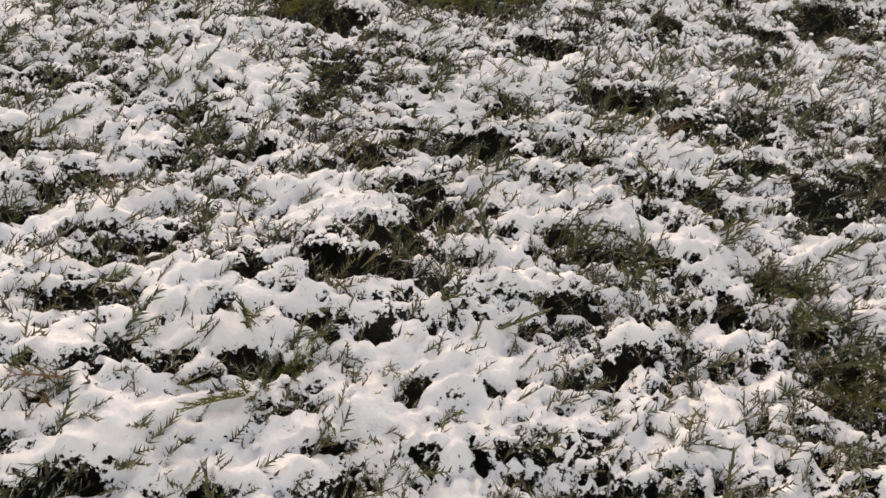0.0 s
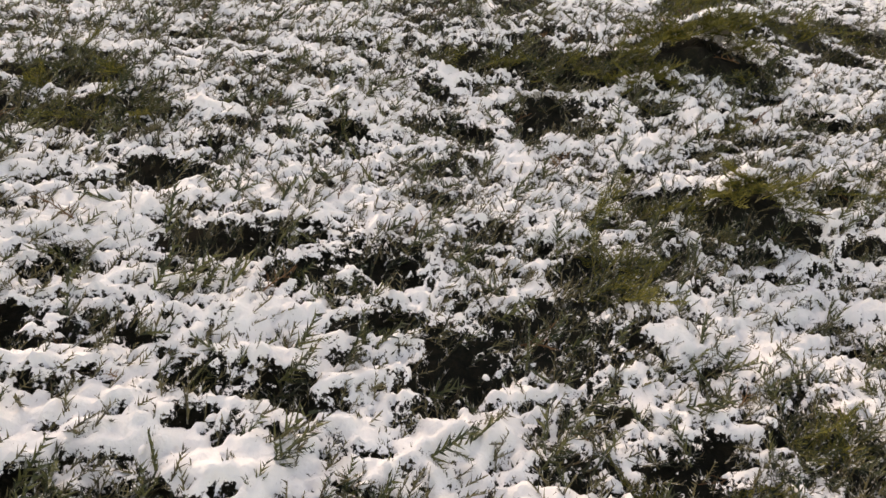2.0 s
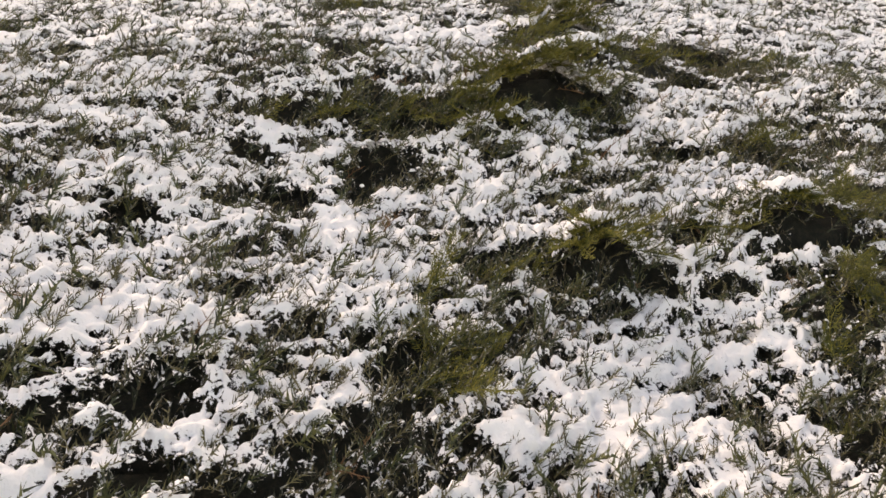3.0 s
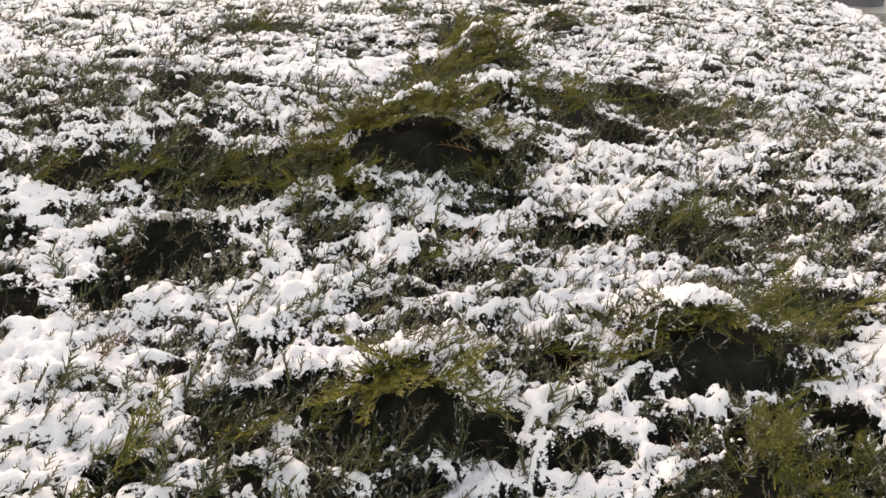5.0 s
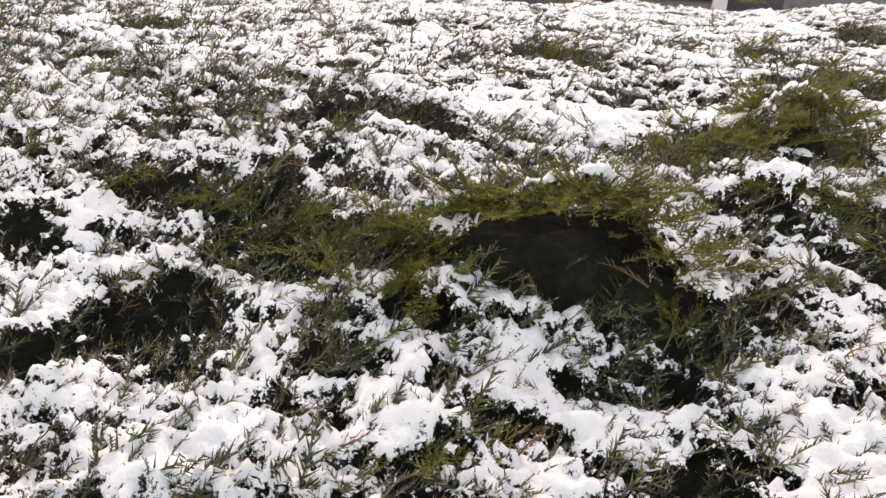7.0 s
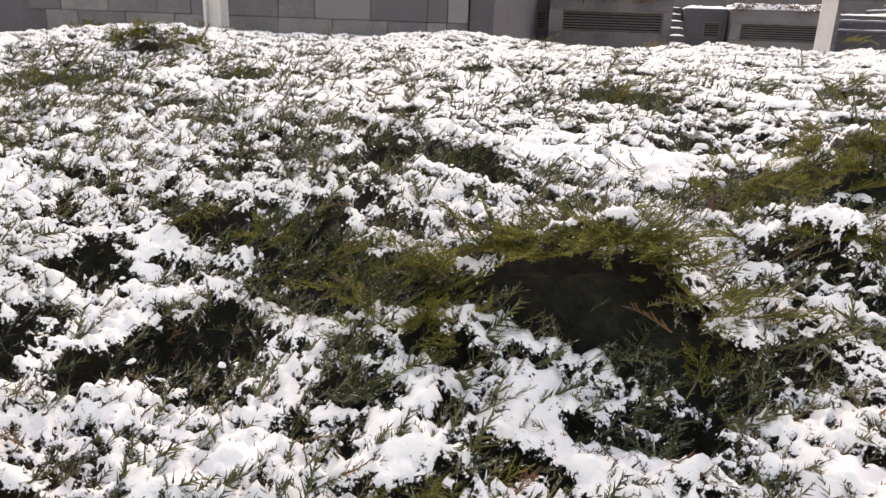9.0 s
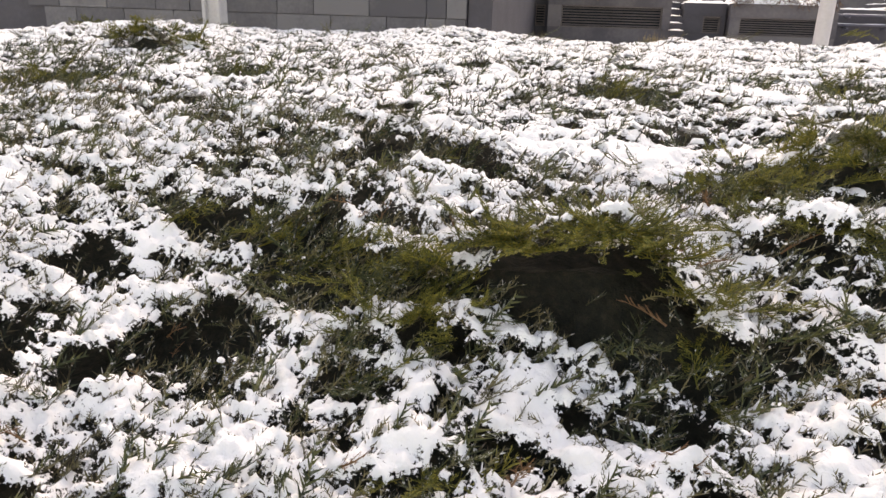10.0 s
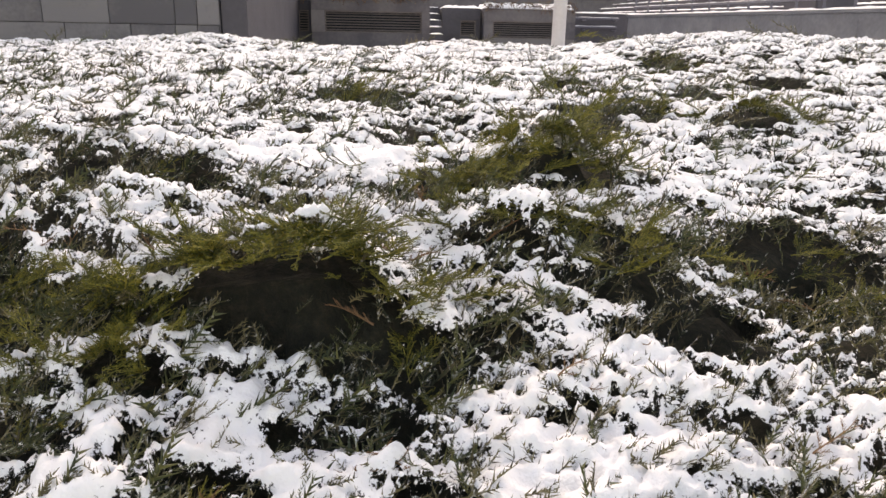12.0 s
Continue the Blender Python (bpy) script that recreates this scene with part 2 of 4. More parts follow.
BARE = [
    (0.75, 0.98, 0.138, 0.094, 6), (-0.21, 0.77, 0.032, 0.022, 4), (1.57, 2.08, 0.051, 0.081, 9),
    (1.28, 1.83, 0.184, 0.093, 23), (1.62, 2.62, 0.070, 0.045, 0), (1.28, 2.64, 0.098, 0.104, -2),
    (-0.41, 2.04, 0.106, 0.118, 15), (0.09, 2.22, 0.177, 0.096, 16), (0.64, 1.15, 0.059, 0.049, 8),
    (1.45, 2.15, 0.119, 0.068, 9), (1.49, 1.34, 0.130, 0.107, 5), (-0.08, 2.47, 0.121, 0.142, 13),
    (1.20, 1.77, 0.112, 0.091, 11), (1.05, 2.90, 0.133, 0.048, 4), (1.33, 2.90, 0.181, 0.061, -12),
    (1.46, 2.82, 0.110, 0.055, -12), (2.51, 2.58, 0.142, 0.124, -3), (2.88, 3.33, 0.199, 0.265, 9),
]
BARE += [
    (1.41, 2.07, 0.068, 0.051, 3), (1.27, 2.02, 0.060, 0.036, 1), (2.65, 2.24, 0.126, 0.063, -3),
    (2.04, 2.19, 0.056, 0.045, -9), (2.49, 3.30, 0.119, 0.074, 15), (1.61, 2.83, 0.070, 0.058, 1),
    (2.04, 2.89, 0.185, 0.021, 7), (-4.87, 6.95, 0.276, 0.300, 60), (1.56, 2.83, 0.146, 0.068, 12),
    (1.33, 2.89, 0.111, 0.060, 5), (1.15, 2.92, 0.069, 0.041, 14), (1.99, 2.91, 0.045, 0.009, 15),
    (1.82, 2.51, 0.028, 0.032, 30), (-0.47, 3.62, 0.191, 0.300, 37), (-0.09, 4.21, 0.122, 0.195, 39),
    (2.33, 4.96, 0.059, 0.095, 34), (1.54, 4.53, 0.179, 0.278, 37), (2.33, 3.60, 0.117, 0.015, 21),
]
BARE += [
    (1.39, 3.29, 0.119, 0.098, 32), (2.83, 3.47, 0.152, 0.103, 28), (2.80, 6.12, 0.152, 0.243, -0),
]
BARE += [
    (2.36, 1.86, 0.190, 0.130, -11), (1.24, 1.14, 0.150, 0.190, -3), (1.15, 1.0, 0.052, 0.107, -2),
    (2.14, 1.75, 0.068, 0.159, -26), (2.0, 1.56, 0.061, 0.129, -24), (2.4, 2.09, 0.113, 0.034, -10),
]
TUFTS = [
    (2.59, 4.55, 0.076, 0.090, 2), (2.28, 1.92, 0.025, 0.040, -13), (2.09, 3.48, 0.093, 0.090, 12),
    (1.99, 2.94, 0.041, 0.021, 27), (1.60, 2.84, 0.054, 0.020, 16), (2.21, 3.57, 0.062, 0.028, 6),
    (2.38, 4.34, 0.383, 0.090, 76), (2.25, 5.24, 0.098, 0.090, 23), (2.11, 3.51, 0.108, 0.090, 1),
    (2.48, 3.27, 0.070, 0.041, 17), (2.35, 10.88, 0.238, 0.090, 0),
]
TWIGGY = [
    (-0.15, 0.93, 0.040, 0.037, 10), (-0.09, 1.40, 0.061, 0.095, 7), (0.59, 1.76, 0.234, 0.084, 18),
    (1.01, 1.55, 0.124, 0.109, 14), (0.17, 1.67, 0.073, 0.071, 4), (1.05, 1.62, 0.109, 0.043, 9),
    (0.32, 2.05, 0.096, 0.078, 14), (0.94, 1.81, 0.131, 0.061, 13), (2.86, 2.54, 0.171, 0.190, -2),
    (1.40, 2.58, 0.101, 0.037, -17), (1.75, 2.08, 0.080, 0.019, -1), (1.99, 2.40, 0.113, 0.042, -4),
    (1.03, 3.27, 0.144, 0.105, 17), (2.18, 2.95, 0.100, 0.029, 26), (2.17, 2.95, 0.095, 0.028, 16),
]
DEEP = [
    (-0.21, 1.19, 0.119, 0.072, 7), (-0.41, 1.52, 0.091, 0.070, 10), (0.22, 1.77, 0.107, 0.079, 13),
    (0.54, 1.89, 0.180, 0.076, 20), (0.23, 1.24, 0.065, 0.046, 10), (0.18, 1.02, 0.085, 0.060, 14),
    (0.54, 1.21, 0.098, 0.053, 10), (0.54, 1.48, 0.082, 0.061, 11), (0.87, 1.37, 0.103, 0.055, 17),
    (0.49, 1.02, 0.047, 0.030, 8), (-0.30, 1.01, 0.037, 0.037, 2), (-0.07, 0.95, 0.057, 0.028, 12),
    (0.55, 1.87, 0.201, 0.104, 14), (0.53, 1.51, 0.092, 0.054, 8), (0.26, 2.26, 0.133, 0.066, 17),
    (1.21, 1.86, 0.100, 0.064, 15), (0.86, 1.34, 0.095, 0.061, 10), (0.55, 1.30, 0.071, 0.034, 4),
]
DEEP += [
    (1.49, 1.71, 0.139, 0.072, 23), (1.74, 1.70, 0.077, 0.062, 11), (0.20, 1.84, 0.081, 0.046, 10),
    (2.45, 2.79, 0.234, 0.112, -3), (1.77, 2.54, 0.096, 0.068, -4), (1.98, 2.52, 0.101, 0.059, -1),
    (2.14, 2.43, 0.088, 0.064, -1), (1.12, 2.31, 0.070, 0.043, 4), (1.10, 2.59, 0.046, 0.036, 12),
    (0.99, 2.77, 0.065, 0.059, 15), (1.92, 2.01, 0.069, 0.052, -9), (2.12, 2.13, 0.066, 0.038, -10),
    (1.57, 2.26, 0.063, 0.029, -13), (1.14, 2.09, 0.035, 0.027, -3), (1.25, 2.09, 0.055, 0.027, 2),
    (1.78, 3.69, 0.151, 0.184, 2), (2.69, 2.68, 0.085, 0.072, -3), (1.73, 2.58, 0.047, 0.049, 22),
]
DEEP += [
    (1.88, 2.73, 0.051, 0.022, 38), (1.99, 2.80, 0.033, 0.034, 33), (2.09, 2.74, 0.059, 0.022, 31),
    (0.99, 2.74, 0.080, 0.048, 37), (1.63, 3.62, 0.166, 0.197, 45), (1.83, 3.41, 0.030, 0.047, 34),
    (0.58, 3.97, 0.189, 0.300, 36), (0.99, 4.49, 0.164, 0.262, 35), (1.10, 2.59, 0.045, 0.031, 39),
    (1.20, 2.71, 0.084, 0.036, 19), (1.73, 2.82, 0.032, 0.020, 35), (1.51, 2.60, 0.091, 0.025, 4),
    (2.15, 2.99, 0.089, 0.050, 43), (2.28, 2.87, 0.078, 0.048, 22), (1.73, 2.67, 0.033, 0.011, 46),
    (1.28, 2.58, 0.058, 0.024, 24), (1.29, 3.55, 0.113, 0.107, 48), (2.77, 3.88, 0.091, 0.093, 34),
]
DEEP += [
    (2.58, 3.38, 0.050, 0.028, 28), (2.43, 3.12, 0.064, 0.025, 16), (2.62, 3.07, 0.043, 0.062, 17),
    (2.48, 3.00, 0.066, 0.046, 10), (2.26, 2.83, 0.069, 0.062, 11), (2.53, 2.94, 0.064, 0.033, 12),
    (2.12, 3.17, 0.062, 0.057, 25), (2.14, 2.99, 0.078, 0.050, 40), (3.07, 4.23, 0.107, 0.149, 21),
]


BIAS = 0.36
NEAR_LUMPS, FAR_LUMPS = 9000, 7000


def most(x, y, spots):
    """The strongest of a list of spots at each place, its outline frayed."""
    x, y = np.asarray(x, float), np.asarray(y, float)
    top = np.zeros(np.shape(x))
    x, y = x + 0.026 * wave(x, y, 0.07, 51) + 0.016 * wave(x, y, 0.024, 52), y + 0.020 * wave(x, y, 0.07, 53) + 0.014 * wave(x, y, 0.024, 54)
    for s in spots:
        near = np.abs(x - s[0]) + np.abs(y - s[1]) < 3.2 * max(s[2], s[3])
        if near.any():
            top[near] = np.maximum(top[near], blob(x[near], y[near], s))
    return top


def lumps(x, y):
    """Small clumps of foliage: shelves with a steeper side towards -y."""
    y = y + 1.3 * lie(x, y)
    y2 = y + 0.02 * wave(x, y, 0.06, 41)
    return 0.013 * wave(x, y, 0.15, 1) + 0.014 * wave(0.6 * x, y2, 0.06, 2) + 0.008 * wave(0.8 * x, y, 0.030, 7) + 0.005 * wave(x, y, 0.015, 14)


def fans(x, y, size, seed):
    """Noise drawn out along the way in which the branchlets grow, fanning a little from place to place."""
    turn = 0.55 + 0.7 * wave(x, y, 0.35, seed + 1)
    c, s = np.cos(turn), np.sin(turn)
    return wave(0.5 * (x * c + y * s), y * c - x * s, size, seed)


def cover(x, y):
    """How much snow lies: below 0 none, 1 deep. Sides of clumps that face -y stay bare."""
    steep = np.clip((lumps(x, y + 0.006) - lumps(x, y - 0.006)) / 0.012, -0.2, 1.0)
    rise = np.clip((lie(x, y + 0.02) - lie(x, y - 0.02)) / 0.04 - 0.45, 0, 2.0)
    u, v = x, y + 1.3 * lie(x, y)
    c = BIAS + 0.05 / (1 + np.exp((np.asarray(y) - 1.75) * 5)) + 0.26 * wave(u, v, 0.15, 3) + 0.34 * wave(0.6 * u, v, 0.062, 5) + 0.42 * fans(u, v, 0.026, 8) + 0.34 * fans(u, v, 0.013, 9)
    c = c - 0.55 * steep - 0.75 * rise - 0.20 / (1 + np.exp((3.4 - np.asarray(y)) * 4))
    c = c + 0.40 * most(x, y, DEEP) - 0.40 * most(x, y, TWIGGY) - 1.15 * most(x, y, BARE)
    return c - 1.25 * np.maximum(most(x, y, GAPS), np.maximum(most(x, y, TUFTS), most(x, y, SHADY)))


def thick(c):
    """Depth of the snow for a cover."""
    return 0.002 + 0.016 * np.clip(c, 0, 0.9) ** 0.6


def crown(x, y):
    """Height of the foliage with its lumps and gaps."""
    return lie(x, y) + lumps(x, y) - 0.08 * most(x, y, GAPS) - 0.30 * most(x, y, SHADY) + 0.02 * most(x, y, TUFTS)


def fine(x, y):
    """The part of the bed that is built finely: the walked side, widening to the back."""
    return (x > np.where(y < 1.2, -0.95, -1.35)) & (x < np.minimum(3.6, 1.45 + 1.35 * (y - 0.8))) & (y > 0.45) & (y < 3.5)


# ---- juniper foliage ----
def twig(rng, length, count, r=0.0016, fine_tips=0):
    """A twig along +x with pointed branchlets to both sides, in the x-y plane and a little out of it."""
    verts, tris = [], []

    def cone(base, tip, rad):
        d = (tip - base) / (np.linalg.norm(tip - base) + 1e-9)
        a = np.cross(d, (0.31, 0.12, 1.0))
        a = a / (np.linalg.norm(a) + 1e-9)
        b = np.cross(d, a)
        n = len(verts)
        verts.extend([base + rad * (math.cos(k * 2.0944) * a + math.sin(k * 2.0944) * b) for k in range(3)])
        verts.append(tip)
        tris.extend([[n, n + 1, n + 3], [n + 1, n + 2, n + 3], [n + 2, n, n + 3]])

    bend, sway = rng.uniform(-0.25, 0.35), rng.uniform(-0.18, 0.18)
    at = lambda s: np.array([length * s, sway * length * s * s, bend * length * s * s])
    cone(at(0), at(0.60), r)
    cone(at(0.40), at(1), r * 1.05)
    for k in range(count):
        s = 0.08 + 0.84 * (k + rng.uniform(0, 0.7)) / count
        side = 1 if k % 2 else -1
        reach = length * (0.34 - 0.20 * s) * rng.uniform(0.65, 1.35)
        ang = rng.uniform(0.45, 0.85)
        way = np.array([math.cos(ang), side * math.sin(ang), rng.uniform(-0.35, 0.5)])
        cone(at(s), at(s) + reach * way, r * rng.uniform(0.85, 1.15))
        for j in range(fine_tips):
            q = at(s) + reach * way * (0.35 + 0.35 * j)
            turn = ang * side + (0.75 if (j + k) % 2 else -0.75)
            cone(q, q + 0.42 * reach * np.array([math.cos(turn), math.sin(turn), rng.uniform(-0.3, 0.5)]), r * 0.8)
    return np.array(verts), np.array(tris)


def placed(kind, origin, way, roll, size):
    """A twig's vertices turned along way at origin."""
    way = way / np.linalg.norm(way)
    side = np.cross((0, 0, 1), way)
    side = side / (np.linalg.norm(side) + 1e-9)
    up = np.cross(way, side)
    c, s = math.cos(roll), math.sin(roll)
    m = np.stack([way, c * side + s * up, c * up - s * side])
    return origin + size * (kind @ m)


rng = np.random.default_rng(4)
FEATHER = [twig(rng, 1.0, n, 0.021) for n in (13, 15, 14, 16)]
LUSH = [twig(rng, 1.0, n, 0.026, 2) for n in (10, 11, 10, 12)]
TIPS = [twig(rng, 1.0, n, 0.028) for n in (8, 11, 7, 12, 9, 10)]
SMALL = [twig(rng, 1.0, n, 0.028) for n in (11, 12, 10, 13)]
SPARSE = [twig(rng, 1.0, n, 0.034) for n in (6, 7, 6, 8)]


def gather(kinds, rows):
    """Joins many twigs into arrays. rows: origin, way, roll, size."""
    vs, ts, n = [], [], 0
    for k, (o, w, roll, size) in enumerate(rows):
        v, t = kinds[k % len(kinds)]
        vs.append(placed(v, o, w, roll, size))
        ts.append(t + n)
        n += len(v)
    return np.concatenate(vs), [np.concatenate(ts)]


def sprig(seed, sides):
    """A small sprig along +x: a few feathery twigs, one unit long."""
    g = np.random.default_rng(seed)
    rows = [(np.array([0.08 + 0.55 * k / sides, 0, 0.04 * math.sin(2 * k)]), np.array([1, (1 if k % 2 else -1) * g.uniform(0.4, 0.9), g.uniform(-0.15, 0.45)]), g.uniform(-0.8, 0.8), g.uniform(0.30, 0.55) * (1 - 0.35 * k / sides)) for k in range(sides)]
    rows.append((np.array([0.0, 0, 0]), np.array([1, 0.1, 0.12]), 0.4, 1.0))
    v, f = gather(SMALL, rows)
    return v, f[0]


def spray(seed, length, sides, mat, kinds):
    """A feathery flat spray along +x: a bent stem, side twigs that shorten towards its tip, all with branchlets."""
    g = np.random.default_rng(seed)
    droop = g.uniform(-0.25, 0.15)
    at = lambda s: np.array([length * s, 0.12 * length * math.sin(3 * s + seed), droop * length * s * s])
    rows = []
    for k in range(sides):
        s = 0.10 + 0.80 * k / sides
        side = 1 if k % 2 else -1
        ang = g.uniform(0.45, 0.85)
        way = np.array([math.cos(ang), side * math.sin(ang), g.uniform(-0.1, 0.4)])
        rows.append((at(s), way, g.uniform(-0.7, 0.7), length * (0.40 - 0.22 * s) * g.uniform(0.7, 1.2)))
    rows.append((at(0.86), at(1) - at(0.8), 0.0, length * 0.24))
    v, f = gather(kinds, rows)
    n = len(v)
    stem_v, stem_q = [], []
    for k in range(7):
        c, r = at(k / 6 * 0.95), 0.0026 * (1 - 0.7 * k / 6)
        stem_v += [c + r * np.array([0, math.cos(a), math.sin(a)]) for a in (0, 2.094, 4.189)]
        if k:
            b = n + 3 * (k - 1)
            stem_q += [[b + i, b + (i + 1) % 3, b + 3 + (i + 1) % 3, b + 3 + i] for i in range(3)]
    return arrays("spray", np.concatenate([v, stem_v]), [f[0], np.array(stem_q)], mat)


SPRAYS = [spray(10 + k, 1.0 * s, n, green, FEATHER) for k, (s, n) in enumerate(((0.15, 10), (0.18, 11), (0.13, 9), (0.16, 10), (0.20, 12)))]
GREENER = [spray(30 + k, 1.0 * s, n, bright, LUSH) for k, (s, n) in enumerate(((0.19, 14), (0.23, 16), (0.16, 12), (0.21, 15)))]
PLAIN = [spray(50 + k, 1.0 * s, n, m, FEATHER) for k, (s, n, m) in enumerate(((0.20, 8, green), (0.24, 9, dusky), (0.18, 7, green), (0.22, 8, green), (0.26, 9, dusky)))]

SEEDS = [(-1.5, 1.2), (0.1, 1.0), (-0.6, 2.5), (0.8, 2.0), (1.7, 1.3), (1.3, 3.0), (2.2, 2.4), (3.0, 3.2), (-1.6, 4.6), (0.2, 4.6), (1.9, 4.7), (3.6, 4.9), (0.8, 6.4), (2.8, 6.6), (3.2, 1.6)]
shrubs = []
for k, (x, y) in enumerate(SEEDS):
    root = new("juniper_shrub")
    root.location = (x, y, float(lie(x, y)) - 0.34)
    shrubs.append(tagged(root, "low spreading green juniper shrub half buried in fresh snow", "shrub", "junipers in the bed"))
seed_xy = np.array(SEEDS)


def owner(x, y):
    return int(np.argmin((seed_xy[:, 0] - x) ** 2 + (seed_xy[:, 1] - y) ** 2))


def scatter(n, x0, x1, y0, y1):
    return rng.uniform(x0, x1, n), rng.uniform(y0, y1, n)


def tip_rows(n, area, size, lean, sink, chance, beyond=False):
    """Upright twig tips over an area, kept where chance(cover) allows; leaning mostly towards +x."""
    x, y = scatter(n, *area)
    c = cover(x, y)
    z = crown(x, y) + np.where(c > 0, np.maximum(thick(c) - 0.012, 0), 0)
    keep = (rng.random(n) < chance(c)) & (most(x, y, SHADY) < 0.85) & (beyond | fine(x, y) | (y > 3.45))
    rows = []
    for a, b, h in zip(x[keep], y[keep], z[keep]):
        turn = rng.normal(0.7, 1.1)
        tilt = abs(rng.normal(lean, 0.35))
        way = np.array([tilt * math.cos(turn), tilt * math.sin(turn), 1.0])
        rows.append((np.array([a, b, h - sink]), way, rng.uniform(-1.5, 1.5), rng.uniform(*size)))
    return rows


near_tips = tip_rows(24000, (-1.4, 3.6, 0.44, 3.5), (0.028, 0.066), 1.25, 0.003, lambda c: np.where(c > 0.7, 0.6, np.where(c > -0.6, 0.8, 0.35)))
far_tips = tip_rows(12500, (-3.0, 5.8, 3.5, 7.3), (0.03, 0.055), 0.8, 0.015, lambda c: np.where(c > 0.5, 0.3, 0.85))
far_tips += [q for q in tip_rows(7000, (-3.1, 5.9, -0.4, 3.5), (0.05, 0.09), 0.8, 0.012, lambda c: np.where(c > 0.5, 0.4, 0.9), True) if not fine(q[0][0], q[0][1])]
# twigs sunk in the gaps, their dark colour standing in for shade
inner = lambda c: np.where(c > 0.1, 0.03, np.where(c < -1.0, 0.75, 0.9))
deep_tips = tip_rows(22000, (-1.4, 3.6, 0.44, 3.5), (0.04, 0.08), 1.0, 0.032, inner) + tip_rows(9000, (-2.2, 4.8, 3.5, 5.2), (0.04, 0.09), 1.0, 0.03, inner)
SPRIGS = [sprig(90 + k, n) for k, n in enumerate((3, 4, 4, 3))]
sprigs = tip_rows(5800, (-1.4, 3.6, 0.44, 3.5), (0.055, 0.11), 1.5, 0.006, lambda c: np.where(c > 0.5, 0.12, np.where(c > 0.1, 0.3, np.where(c > -0.8, 0.55, 0.15))))
sprigs += tip_rows(900, (-2.2, 4.8, 3.5, 5.4), (0.06, 0.12), 1.5, 0.006, lambda c: np.where(c > 0.3, 0.25, 0.7))
for kinds, rows, mat, name, label in (
    (SPRIGS, sprigs, green, "sprig_fringe", "small feathery green sprigs among the snow"),
    (TIPS, near_tips, dusky, "twig_fringe", "grey-green winter twig tips poking from the snow"),
    (SPARSE, far_tips, green, "twig_fringe", "dark green twig tips poking from the snow"),
    (SPARSE, deep_tips, shade_twig, "inner_foliage", "inner twigs, coloured dark to stand in for shade"),
):
    by = {}
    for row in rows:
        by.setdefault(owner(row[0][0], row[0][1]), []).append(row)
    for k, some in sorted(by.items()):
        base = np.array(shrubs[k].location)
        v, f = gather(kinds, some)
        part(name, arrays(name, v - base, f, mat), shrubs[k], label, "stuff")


# ---- snow ----
def snow_sheet(x0, x1, y0, y1, step, where, stems):
    """A broken sheet of snow with a lumpy top; it sinks in little pits round the stems."""
    nx, ny = int((x1 - x0) / step), int((y1 - y0) / step)
    gx, gy = np.meshgrid(np.linspace(x0, x1, nx + 1), np.linspace(y0, y1, ny + 1))
    gx = gx + 0.35 * step * wave(gx, gy, 2.1 * step, 21)
    gy = gy + 0.35 * step * wave(gx, gy, 2.3 * step, 22)
    pits = np.zeros(gx.shape)
    if len(stems):
        ix, iy = np.rint((stems[:, 0] - x0) / step).astype(int), np.rint((stems[:, 1] - y0) / step).astype(int)
        for j in range(-3, 4):
            for i in range(-3, 4):
                ok = (ix + i >= 0) & (ix + i <= nx) & (iy + j >= 0) & (iy + j <= ny)
                np.maximum.at(pits, (iy[ok] + j, ix[ok] + i), math.exp(-((i * i + j * j) * step * step) / 0.010**2))
    c = cover(gx, gy) - 0.36 * pits
    c = np.where(where(gx, gy), c, -1.0)
    deep = np.sqrt(np.clip(c, 0, 0.9))
    z = lie(gx, gy) + lumps(gx, gy) + thick(c) + 0.008 * deep * wave(gx, gy, 0.026, 12) + 0.006 * deep * wave(gx, gy, 0.013, 13)
    return outlined(gx, gy, z - 0.03 * np.clip(-c, 0, 0.4), c)


